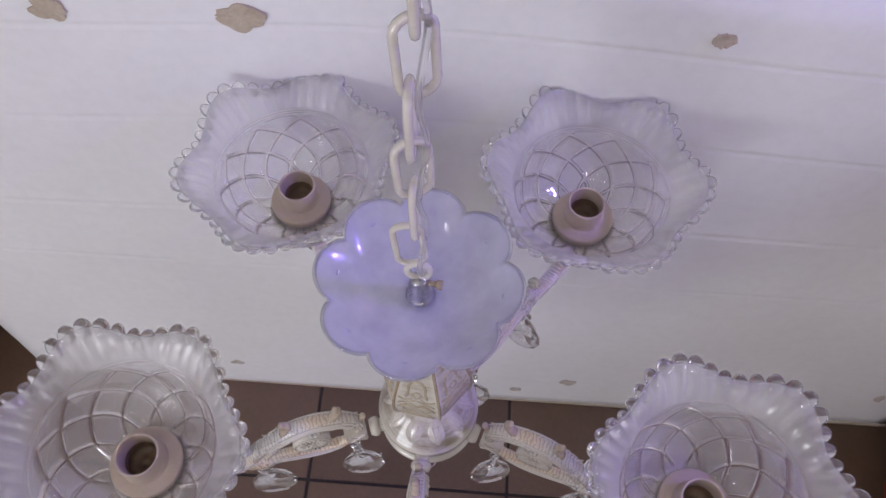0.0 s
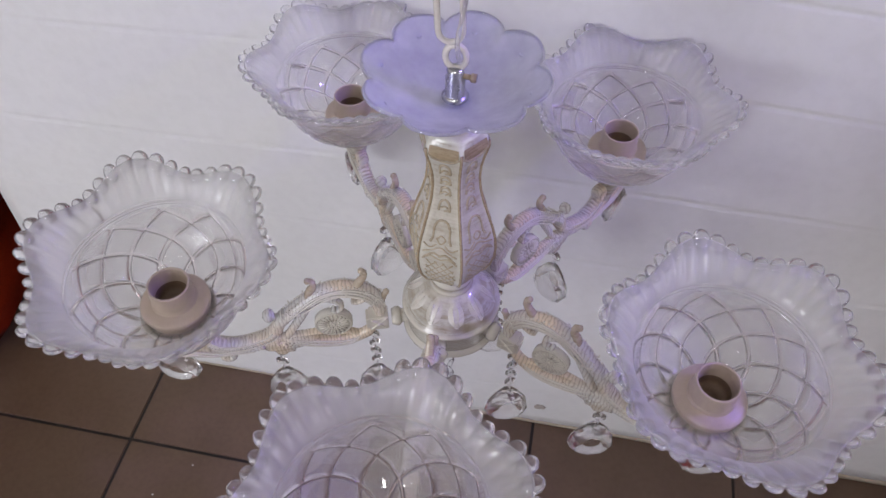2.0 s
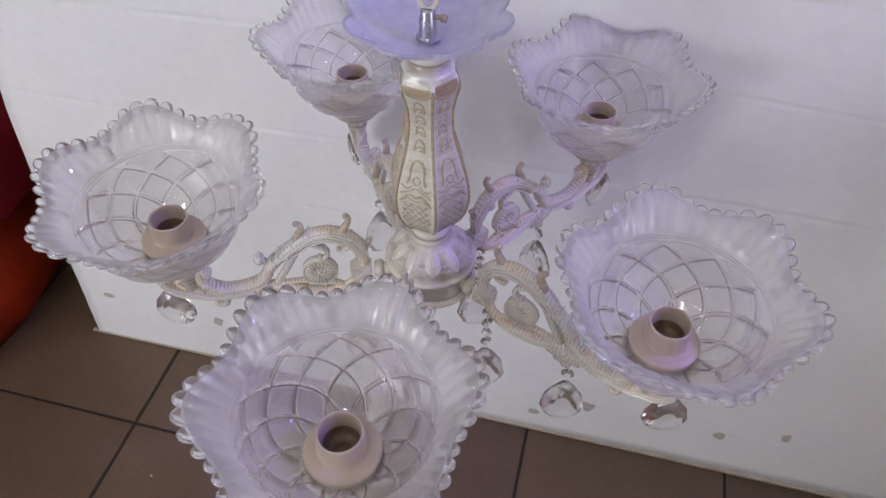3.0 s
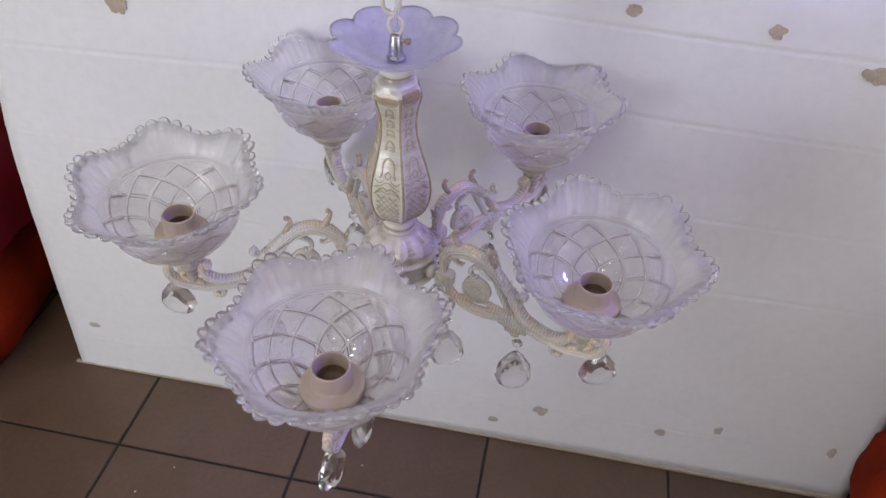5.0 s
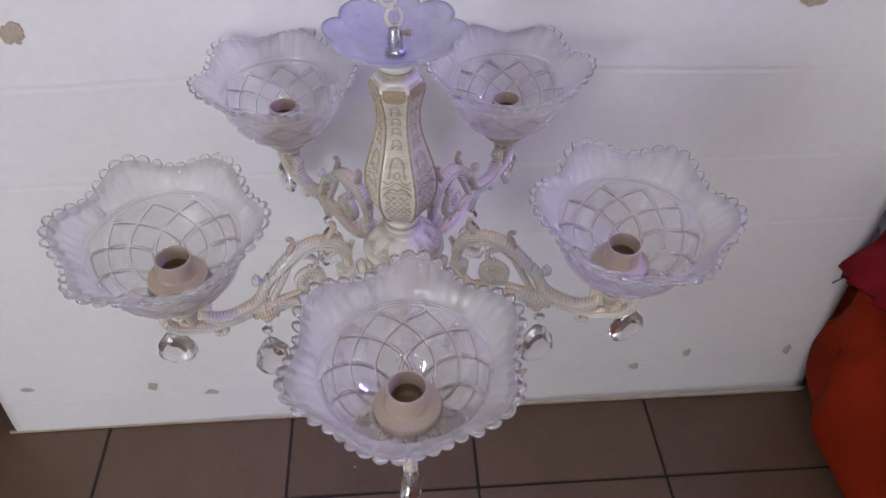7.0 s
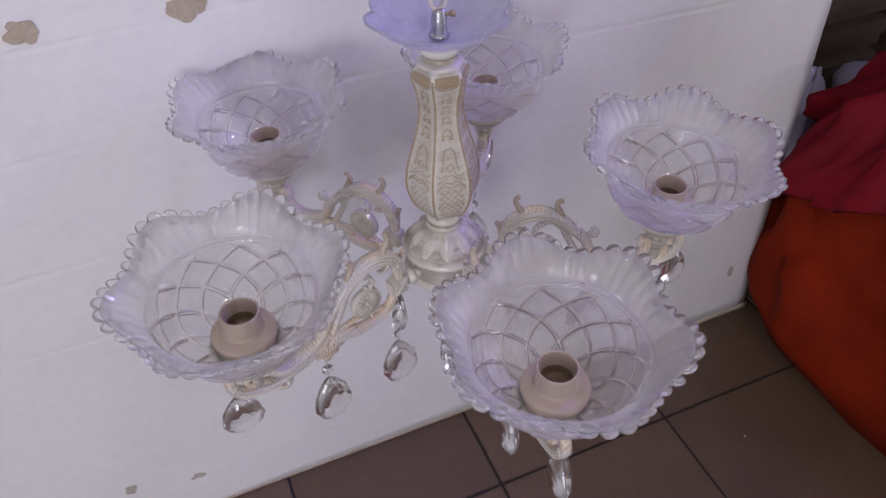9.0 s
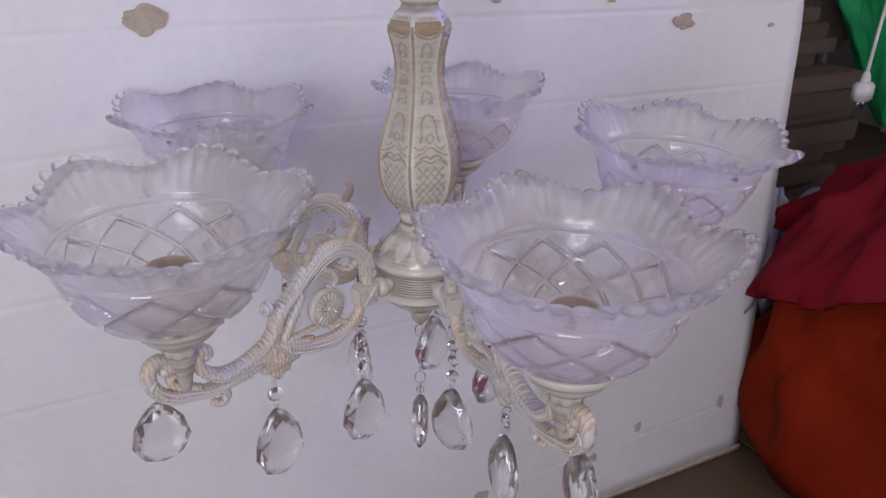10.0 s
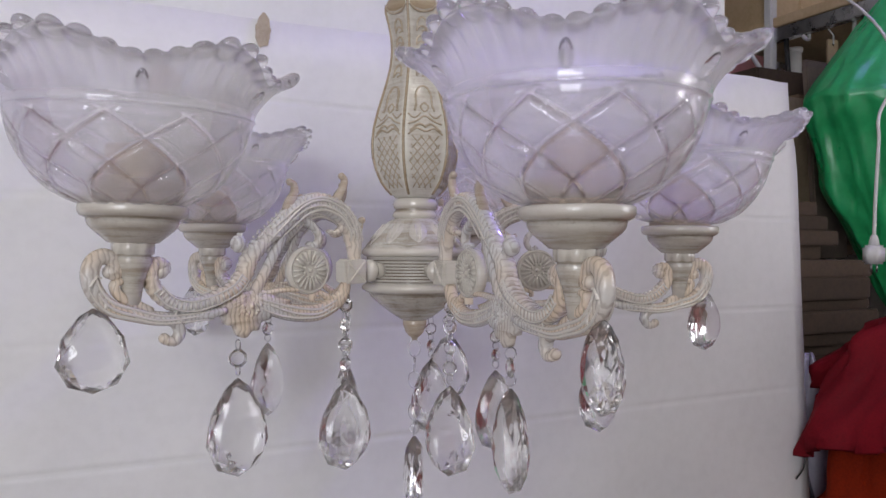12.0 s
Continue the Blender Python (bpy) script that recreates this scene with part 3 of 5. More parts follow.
part("leaf_relief", bm, CAST, hub_dome, "raised leaves on the hub")
bm = bmesh.new()
rings_profile = [(0.0480, 0.8130)]
for k in range(8):
    zt = 0.8118 - 0.0029 * k
    rings_profile += [(0.0476, zt), (0.0477, zt - 0.0017), (0.0468, zt - 0.0020), (0.0468, zt - 0.0026)]
rings_profile.append((0.0480, 0.7880))
lathe(bm, rings_profile, 60)
part("hub_drum", bm, DRUM, chandelier, "ringed drum that carries the arms").location.z = 0.0045
bm = bmesh.new()
lathe(bm, [(0.042, 0.789), (0.047, 0.788), (0.0518, 0.785), (0.0525, 0.782), (0.0495, 0.7795), (0.0455, 0.778), (0.0425, 0.7740), (0.0365, 0.7685), (0.0300, 0.7630),
           (0.0230, 0.7575), (0.0165, 0.7530), (0.0125, 0.7505)], 96, lambda a, k: 1 + (0.025 * abs(math.sin(5 * a)) if 6 <= k <= 9 else 0))
part("hub_bowl", bm, ANTIQUE, chandelier, "shallow leaf-fluted bowl under the hub").location.z = 0.0045
bm = bmesh.new()
lathe(bm, [(0.0105, 0.752), (0.0118, 0.750), (0.0118, 0.7455), (0.0105, 0.743), (0.0095, 0.739), (0.006, 0.735), (0.0032, 0.733), (0.0028, 0.7305)], 24)
part("knob", bm, FINIAL, chandelier, "small tan turned knob").location.z = 0.0045


# top plate: eight petals, frosted, with small holes
def plate_mesh():
    bm = bmesh.new()
    n = 160
    prof = [(0.006, 1.0872), (0.014, 1.0876), (0.024, 1.089), (0.036, 1.0925), (0.048, 1.0975), (0.058, 1.1025), (0.066, 1.107), (0.0715, 1.1105), (0.0735, 1.1118)]
    rings = []
    for side in (0, 1):
        order = prof if side == 0 else prof[::-1]
        for r, z in order:
            ring = []
            for i in range(n):
                a = 2 * math.pi * i / n
                lobe = abs(math.cos(4 * a + 0.35)) ** 0.6
                u = r / 0.0735
                rr = r * (1 - 0.17 * (1 - lobe) * u ** 3)
                zz = z + 0.0045 * lobe * u ** 3 - 0.004 * (1 - u) ** 2 + (0.0026 if side else 0)
                ring.append(bm.verts.new((rr * math.cos(a), rr * math.sin(a), zz)))
            rings.append(ring)
    rings.append(rings[0])
    ring_faces(bm, rings)
    return bm


plate = part("top_plate", plate_mesh(), PLATE_GLASS, chandelier, "frosted glass dish with eight petals and small holes")
plate.location.z = 0.0095
bm = bmesh.new()
edge = []
for i in range(160):
    a = 2 * math.pi * i / 160
    lobe = abs(math.cos(4 * a + 0.35)) ** 0.6
    r = 0.0735 * (1 - 0.17 * (1 - lobe))
    edge.append((r * math.cos(a), r * math.sin(a), 1.1118 + 0.0045 * lobe + 0.0013))
tube(bm, edge, 0.0016, 6, closed=True)
part("rolled_rim", bm, BEAD_GLASS, plate, "clear rounded rim of the dish")
for k in range(8):
    a = (math.pi * (k + 0.5)) / 4 - 0.35 / 4 - math.pi / 8
    bm = bmesh.new()
    lathe(bm, [(0.0016, 1.1085), (0.0026, 1.1088), (0.0031, 1.1096), (0.0022, 1.1106), (0.0014, 1.1099)], 12)
    hole = part("hole_rim", bm, PLATE_GLASS, plate)
    hole.location = (0.061 * math.cos(a), 0.061 * math.sin(a), -0.0018)

# threaded tube, loop and side screw
bm = bmesh.new()
lathe(bm, [(0.0095, 1.0895), (0.0105, 1.0905), (0.0105, 1.0925), (0.0088, 1.0935), (0.0078, 1.0945), (0.0078, 1.1095), (0.0066, 1.111), (0.0066, 1.1165), (0.0048, 1.119)], 24)
stem_tube = part("stem_tube", bm, STEEL, chandelier, "plated steel tube in the middle of the dish")
stem_tube.location.z = 0.0095
bm = bmesh.new()
tube(bm, [(0.008 * math.cos(2 * math.pi * i / 24), 0.001, 1.1275 + 0.0105 * math.sin(2 * math.pi * i / 24)) for i in range(24)], 0.0026, 8, closed=True)
part("hanging_loop", bm, CHAIN, chandelier).location.z = 0.0095
bm = bmesh.new()
tube(bm, [(0.006, 0, 1.1115), (0.0125, -0.001, 1.1115)], 0.0022, 10)
tube(bm, [(0.0125, -0.001, 1.1115), (0.0165, -0.0015, 1.1115)], 0.0036, 10)
part("side_screw", bm, PATINA, chandelier, "brown side screw").location.z = 0.0095

# chain up to the ceiling
LINK, WIRE, STEP = 0.0525, 0.0024, 0.0428


def link_mesh():
    bm = bmesh.new()
    half, r = LINK / 2 - 0.0105, 0.0092
    pts = []
    for i in range(9):
        a = math.pi * i / 8
        pts.append((r * math.cos(a), 0, half + r * math.sin(a)))
    for i in range(9):
        a = math.pi + math.pi * i / 8
        pts.append((r * math.cos(a), 0, -half + r * math.sin(a)))
    tube(bm, pts, WIRE, 8, closed=True)
    return bm


first = part("chain_link", link_mesh(), CHAIN, chandelier)
rnd = random.Random(4)
TOP = H - HANG - 0.009
links = int((TOP - 0.03 - 1.1755) / STEP) + 1
for k in range(links):
    turn = (12 if k % 2 == 0 else 100) + rnd.uniform(-14, 14)
    m = pose(rnd.uniform(-0.002, 0.002) - (0.003 if k == 0 else 0) + 0.028 * STEP * k, rnd.uniform(-0.0015, 0.0015), 1.1755 + STEP * k, 0, rnd.uniform(-3, 3), turn)
    if k == 0:
        first.matrix_basis = m
    else:
        again(first, chandelier, m)
bm = bmesh.new()
twist = [(0.004, 0.002, 1.128)]
for k in range(links - 1):
    twist += [((0.006, 0.001, 0.0) if k % 2 else (0.002, -0.006, 0.0))[i] + (0.028 * STEP * k, 0, 1.154 + STEP * k)[i] for i in range(3)],
tube(bm, catmull(twist + [(0.004 + 0.028 * STEP * links, 0, TOP - 0.01)], 6 * links), 0.0019, 8)
part("clear_cable", bm, BEAD_GLASS, chandelier, "thin clear twin cable threaded along the chain")
bm = bmesh.new()
lathe(bm, [(0.03, TOP), (0.03, TOP - 0.006), (0.012, TOP - 0.012), (0.005, TOP - 0.03), (0.002, TOP - 0.034)], 24)
part("ceiling_hook", bm, STEEL, chandelier).location.x = 0.028 * STEP * links


for ob in chandelier.children:
    ob.location += Vector((0.003, 0.005, 0.009))


# one arm, in the plane of x (outward) and z
def arm_mesh():
    bm = bmesh.new()
    # upper arch from the hub block, down into the beaded U and its curl
    scroll(bm, [(0.072, 0.812), (0.0725, 0.826), (0.0752, 0.842), (0.0875, 0.8575), (0.1089, 0.8655), (0.1295, 0.8605), (0.1496, 0.8450), (0.1662, 0.8300), (0.1770, 0.8185)], 44,
           lambda u: 0.0042 + 0.0052 * math.sin(math.pi * min(1, u * 1.1)) ** 0.8, lambda u: 0.0055 + 0.0035 * u)
    scroll(bm, [(0.1690, 0.8290), (0.1785, 0.8170), (0.1835, 0.8046), (0.1929, 0.7940), (0.2105, 0.7860), (0.2298, 0.7822), (0.2458, 0.7865), (0.2568, 0.7970), (0.2603, 0.8083),
                (0.2570, 0.8155), (0.2505, 0.8140), (0.2508, 0.8085)], 192,
           lambda u: 0.0068 - 0.0018 * u, lambda u: 0.0085 - 0.002 * u, 32, 0.06)
    # lower scroll from the block, under the rosette
    scroll(bm, [(0.0820, 0.7935), (0.0850, 0.7850), (0.0940, 0.7765), (0.1131, 0.7690), (0.1366, 0.7705), (0.1588, 0.7768), (0.1749, 0.7842), (0.1890, 0.7875)], 36,
           lambda u: 0.0034 + 0.0042 * math.sin(math.pi * u) ** 0.7, 0.0052)
    scroll(bm, [(0.0950, 0.7775), (0.1040, 0.7830), (0.1110, 0.7865), (0.1180, 0.7850), (0.1185, 0.7800)], 16, lambda u: 0.0032 - 0.0012 * u, 0.004)
    # outer leaf scroll round the stem of the cup
    scroll(bm, [(0.2008, 0.7772), (0.2251, 0.7740), (0.2505, 0.7738), (0.2723, 0.7790), (0.2890, 0.7850), (0.2989, 0.7960), (0.3026, 0.8075), (0.3000, 0.8180), (0.2923, 0.8218), (0.2855, 0.8175),
                (0.2845, 0.8095), (0.2900, 0.8085)], 56, lambda u: 0.0032 + 0.0032 * math.sin(math.pi * u) ** 0.6, lambda u: 0.0072 - 0.002 * u)
    scroll(bm, [(0.2600, 0.7790), (0.2720, 0.7865), (0.2830, 0.7935), (0.2860, 0.8010), (0.2810, 0.8040)], 16, lambda u: 0.0045 - 0.0018 * u, 0.005)
    # foot that curls back
    scroll(bm, [(0.2600, 0.7752), (0.2480, 0.7735), (0.2400, 0.7690), (0.2376, 0.7620), (0.2420, 0.7562), (0.2490, 0.7575)], 24, lambda u: 0.0046 - 0.001 * u, lambda u: 0.0065 - 0.002 * u)
    ball(bm, (0.2495, 0, 0.7588), 0.0042, 1, 1.1, 1)
    # knobs of the curls
    ball(bm, (0.2518, 0, 0.8095), 0.0055, 1, 1.2, 1)
    ball(bm, (0.2885, 0, 0.8105), 0.0055, 1, 1.2, 1)
    ball(bm, (0.1875, 0, 0.8300), 0.0068, 1, 1.1, 1.1)
    scroll(bm, [(0.1790, 0.8230), (0.1860, 0.8310), (0.1865, 0.8390)], 8, lambda u: 0.0042 - 0.003 * u, 0.004)
    # curl above the rosette
    scroll(bm, [(0.1330, 0.8530), (0.1235, 0.8495), (0.1135, 0.8420), (0.1110, 0.8330), (0.1165, 0.8270), (0.1215, 0.8300)], 20, lambda u: 0.0035 - 0.0012 * u, 0.0042)
    scroll(bm, [(0.0815, 0.8490), (0.0880, 0.8420), (0.0950, 0.8390), (0.1000, 0.8410)], 12, lambda u: 0.0032 - 0.0016 * u, 0.004)
    # inner brace from arch to lower scroll
    scroll(bm, [(0.1420, 0.8470), (0.1520, 0.8270), (0.1640, 0.8060), (0.1740, 0.7890)], 16, 0.0042, 0.0042)
    scroll(bm, [(0.1300, 0.7900), (0.1450, 0.7905), (0.1600, 0.7895), (0.1720, 0.7890)], 10, 0.0022, 0.004)
    return bm


arm = part("arm", arm_mesh(), CARVED, chandelier, "cast cream scroll arm with beaded bands and leaves, rubbed brown")

bm = bmesh.new()
box(bm, (0.0640, -0.0085, 0.7930), (0.0850, 0.0085, 0.8150), 0.0010)
box(bm, (0.0850, -0.0070, 0.7950), (0.0878, 0.0070, 0.8130), 0.0006)
for sy in (-1, 1):
    tube(bm, [(0.0665, sy * 0.0087, 0.7955), (0.0825, sy * 0.0087, 0.8125)], 0.0012, 5)
    tube(bm, [(0.0665, sy * 0.0087, 0.8125), (0.0825, sy * 0.0087, 0.7955)], 0.0012, 5)
    ball(bm, (0.0745, sy * 0.0087, 0.8040), 0.0022, u=8, v=5)
part("mount_block", bm, ANTIQUE, arm, "square cream block that joins the hub", False)
bm = bmesh.new()
tube(bm, [(0.040, 0, 0.804), (0.0505, 0, 0.804)], 0.0075, 14)
tube(bm, [(0.0500, 0, 0.804), (0.0525, 0, 0.804), (0.0560, 0, 0.804), (0.0605, 0, 0.804)], lambda u: 0.0085 + 0.0025 * math.sin(math.pi * u), 14)
part("mount_stub", bm, ANTIQUE, arm)


def band_frame(pts, n):
    """Points, tangents and in-plane normals along an (r, z) curve."""
    c = catmull([(r, 0, z) for r, z in pts], n)
    out = []
    for k, p in enumerate(c):
        t = (c[min(k + 1, n - 1)] - c[max(k - 1, 0)]).normalized()
        out.append((p, t, Vector((-t.z, 0, t.x))))
    return out


def fluted_leaf(bm, pts, half, wide, lines=(-0.72, -0.3, 0.12, 0.55), wire=0.0010, lobes=0):
    """Long flowing leaf veins on both side faces of a band, swelling and fading, with leaf lobes curling off its upper edge."""
    n = 40
    fr = band_frame(pts, n)
    for sy in (-1, 1):
        for q, off in enumerate(lines):
            start, end = int(n * 0.05 * (q % 2)), n - int(n * 0.10 * ((q + 1) % 3))
            line = []
            for k in range(start, end):
                p, t, nn = fr[k]
                u = k / (n - 1)
                h = half(u) if callable(half) else half
                w = wide(u) if callable(wide) else wide
                sway = off + 0.10 * math.sin(7 * u + 2.1 * q)
                line.append(p + nn * (sway * h) + Vector((0, sy * w * (1.0 - 0.28 * sway * sway), 0)))
            tube(bm, line, lambda u: wire * (0.45 + 1.0 * math.sin(math.pi * min(1, max(0, u))) ** 0.7), 5)
        for q in range(lobes):
            k = int(n * (0.14 + 0.74 * q / max(1, lobes - 1)))
            p, t, nn = fr[k]
            h = half(k / (n - 1)) if callable(half) else half
            w = wide(k / (n - 1)) if callable(wide) else wide
            base = p + Vector((0, sy * w * 0.9, 0))
            tube(bm, catmull([base - nn * (0.5 * h), base + t * (0.5 * h), base + nn * (0.55 * h) + t * (0.9 * h), base + nn * (0.98 * h) + t * (0.6 * h)], 9), lambda u: wire * (1.6 - 1.0 * u), 5)


def beading(bm, pts, off, wide, count, r):
    """A row of small beads along both faces of a band."""
    fr = band_frame(pts, count)
    for sy in (-1, 1):
        for p, t, nn in fr:
            ball(bm, p + nn * off + Vector((0, sy * wide, 0)), r, u=6, v=4)


def cross_ribs(bm, pts, half, wide, count, wire):
    """A ladder of short ribs between two raised borders on both faces of a band."""
    fr = band_frame(pts, count * 3)
    for sy in (-1, 1):
        for off in (-0.72, 0.72):
            tube(bm, [p + nn * (off * half) + Vector((0, sy * wide * 0.97, 0)) for p, t, nn in fr], wire, 5)
        for p, t, nn in fr[1::3]:
            tube(bm, [p + nn * (half * g) + Vector((0, sy * wide, 0)) for g in (-0.55, 0.55)], wire * 0.95, 5)


bm = bmesh.new()
ARCH = [(0.0735, 0.832), (0.0752, 0.842), (0.0875, 0.8575), (0.1089, 0.8655), (0.1295, 0.8605), (0.1496, 0.8450), (0.1662, 0.8300)]
fluted_leaf(bm, ARCH, 0.0085, lambda u: 0.0064 + 0.0027 * u, lobes=6)
beading(bm, ARCH, 0.0074, 0.0046, 30, 0.0012)
fluted_leaf(bm, [(0.0940, 0.7765), (0.1131, 0.7690), (0.1366, 0.7705), (0.1588, 0.7768), (0.1749, 0.7842)], 0.0066, 0.0054, (-0.6, 0.0, 0.55), 0.0009, 3)
fluted_leaf(bm, [(0.2120, 0.7750), (0.2505, 0.7738), (0.2723, 0.7790), (0.2890, 0.7850), (0.2989, 0.7960), (0.3026, 0.8075)], 0.0058, 0.0068, (-0.65, -0.1, 0.5), 0.0010, 4)
cross_ribs(bm, [(0.1850, 0.8030), (0.1929, 0.7940), (0.2105, 0.7860), (0.2298, 0.7822), (0.2458, 0.7865), (0.2568, 0.7970)], 0.0052, 0.0074, 22, 0.0009)
part("arm_relief", bm, CAST, arm, "pale leaf veins and beading")


def rosette_mesh(cr, cz, rx, rz, petals):
    """A flat medallion with petals on both faces."""
    bm = bmesh.new()
    n = 40
    rings = []
    for y, f in ((-0.0042, 0.9), (-0.0036, 1.0), (0.0036, 1.0), (0.0042, 0.9)):
        rings.append([bm.verts.new((cr + rx * f * math.cos(2 * math.pi * i / n), y, cz + rz * f * math.sin(2 * math.pi * i / n))) for i in range(n)])
    ring_faces(bm, rings, caps=(True, True))
    for sy in (-1, 1):
        for k in range(petals):
            a = 2 * math.pi * k / petals
            tube(bm, [(cr + rx * q * math.cos(a), sy * 0.0047, cz + rz * q * math.sin(a)) for q in (0.32, 0.55, 0.82)], lambda u: 0.0008 + 0.0008 * u, 5)
        for k in range(8):
            a = 2 * math.pi * (k + 0.5) / 8
            ball(bm, (cr + rx * 0.3 * math.cos(a), sy * 0.0046, cz + rz * 0.3 * math.sin(a)), 0.0018, u=6, v=4)
        ball(bm, (cr, sy * 0.0046, cz), 0.0022, u=8, v=5)
        tube(bm, [(cr + rx * 0.93 * math.cos(2 * math.pi * i / 30), sy * 0.0042, cz + rz * 0.93 * math.sin(2 * math.pi * i / 30)) for i in range(30)], 0.0011, 5, closed=True)
    return bm


part("rosette", rosette_mesh(0.1225, 0.8065, 0.0202, 0.0208, 20), ANTIQUE, arm, "round flower medallion rubbed brown")


def leaf_mesh():
    """Broad lobed leaf under the middle of the arm, its veins fanning out from the stalk on both faces."""
    bm = bmesh.new()
    out = [(0.1400, 0.7815), (0.1520, 0.7850), (0.1640, 0.7895), (0.1780, 0.7915), (0.1930, 0.7880), (0.2050, 0.7810), (0.2080, 0.7755), (0.2030, 0.7715), (0.2000, 0.7650), (0.1935, 0.7640), (0.1900, 0.7560), (0.1830, 0.7535),
           (0.1775, 0.7585), (0.1715, 0.7590), (0.1685, 0.7655), (0.1610, 0.7670), (0.1560, 0.7725), (0.1460, 0.7750)]
    c = catmull([(r, 0, z) for r, z in out + out[:1]], 73)[:-1]
    mid, stalk = Vector((0.1790, 0, 0.7745)), Vector((0.1800, 0, 0.7890))
    rings = []
    for y, f in ((-0.0048, 0.80), (-0.0030, 1.0), (0.0030, 1.0), (0.0048, 0.80)):
        rings.append([bm.verts.new(mid + (p - mid) * f + Vector((0, y, 0))) for p in c])
    ring_faces(bm, rings, caps=(True, True))
    for sy in (-1, 1):
        for k in range(0, 72, 4):
            d = c[k] - stalk
            if d.length < 0.010:
                continue
            bend = Vector((d.z, 0, -d.x)) * (0.10 if d.x > 0 else -0.10)
            tube(bm, [stalk + d * q + bend * math.sin(math.pi * q) + Vector((0, sy * (0.0054 - 0.0022 * q), 0)) for q in (0.15, 0.4, 0.65, 0.92)], lambda u: 0.0015 - 0.0008 * u, 5)
        for q in range(7):
            a = math.pi * (1.0 + q / 6)
            ball(bm, (0.1790 + 0.0075 * math.cos(a), sy * 0.0050, 0.7790 + 0.0075 * math.sin(a)), 0.0017, u=6, v=4)
        ball(bm, (0.1790, sy * 0.0052, 0.7790), 0.0026, u=8, v=5)
    return bm


part("leaf_fan", leaf_mesh(), CARVED, arm, "veined leaf fan rubbed brown")
for pts in ([(0.1420, 0.8580), (0.1395, 0.8660), (0.1350, 0.8735), (0.1355, 0.8805), (0.1405, 0.8835)], [(0.0950, 0.8640), (0.0895, 0.8720), (0.0845, 0.8795), (0.0825, 0.8870), (0.0865, 0.8915)],
            [(0.0735, 0.8280), (0.0700, 0.8370), (0.0660, 0.8450), (0.0640, 0.8520)]):
    bm = bmesh.new()
    scroll(bm, pts, 14, lambda u: 0.0045 - 0.0024 * u, lambda u: 0.005 - 0.002 * u)
    r, z = pts[-1]
    ball(bm, (r - 0.001, 0, z - 0.001), 0.0032, 1, 1.2, 1)
    part("finial", bm, FINIAL, arm, "small curled finial rubbed tan")

# cup, stem and bakelite socket at the arm's end
RS = 0.273
UPRIGHT = Matrix.Translation((RS, 0, 0.8)) @ Matrix.Rotation(-0.036, 4, "Y") @ Matrix.Translation((0, 0, -0.8))
bm = bmesh.new()
lathe(bm, [(0.006, 0.786), (0.0075, 0.797), (0.0095, 0.806), (0.0125, 0.815), (0.0138, 0.8195), (0.0125, 0.822), (0.0145, 0.8235), (0.0148, 0.8325), (0.0135, 0.834)], 64,
      lambda a, k: 1 + (0.045 * math.copysign(abs(math.sin(8 * a)) ** 0.5, math.sin(8 * a)) if k in (6, 7) else 0))
part("cup_stem", bm, ANTIQUE, arm, "fluted cream stem").matrix_basis = UPRIGHT
bm = bmesh.new()
lathe(bm, [(0.0125, 0.8325), (0.018, 0.8335), (0.0225, 0.8375), (0.0285, 0.8425), (0.0312, 0.8455), (0.0322, 0.8478), (0.0326, 0.8500), (0.0330, 0.8508), (0.0362, 0.8522), (0.0380, 0.8545), (0.0384, 0.8560), (0.0384, 0.8590), (0.0378, 0.8603), (0.0368, 0.8607),
           (0.0345, 0.8600), (0.032, 0.8560), (0.012, 0.8545)], 56)
part("drip_cup", bm, ANTIQUE, arm, "round cream cup with a stepped rim").matrix_basis = UPRIGHT @ Matrix.Translation((0, 0, -0.002))
bm = bmesh.new()
lathe(bm, [(0.010, 0.8430), (0.0290, 0.8440), (0.0305, 0.8470), (0.0305, 0.8618), (0.0309, 0.8622), (0.0322, 0.8628), (0.0334, 0.8634), (0.0338, 0.8644), (0.0338, 0.8682), (0.0334, 0.8692), (0.0328, 0.8697),
           (0.0290, 0.8710), (0.0236, 0.8720), (0.0226, 0.8722), (0.0223, 0.8724), (0.0221, 0.8730), (0.0218, 0.8745), (0.0212, 0.8752), (0.0210, 0.8760), (0.0205, 0.8945), (0.0202, 0.8962), (0.0195, 0.8968),
           (0.0184, 0.8965), (0.0180, 0.8955), (0.0177, 0.8940), (0.0180, 0.8910), (0.0171, 0.8890), (0.0178, 0.8865), (0.0170, 0.8840), (0.0177, 0.8815), (0.0168, 0.8790), (0.0168, 0.8740), (0.0155, 0.8660), (0.003, 0.8640)], 56)
part("lamp_socket", bm, CREAM, arm, "cream bakelite screw lamp holder, empty").matrix_basis = UPRIGHT @ Matrix.Translation((0, 0, 0.0055))

bm = bmesh.new()
lathe(bm, [(0.0162, 0.8790), (0.0158, 0.8720), (0.0148, 0.8668), (0.006, 0.8655), (0.0045, 0.8680), (0.001, 0.8684)], 32, caps=(False, True))
part("socket_contact", bm, DARKBROWN, arm, "dark inside of the lamp holder").matrix_basis = UPRIGHT @ Matrix.Translation((0, 0, 0.0055))

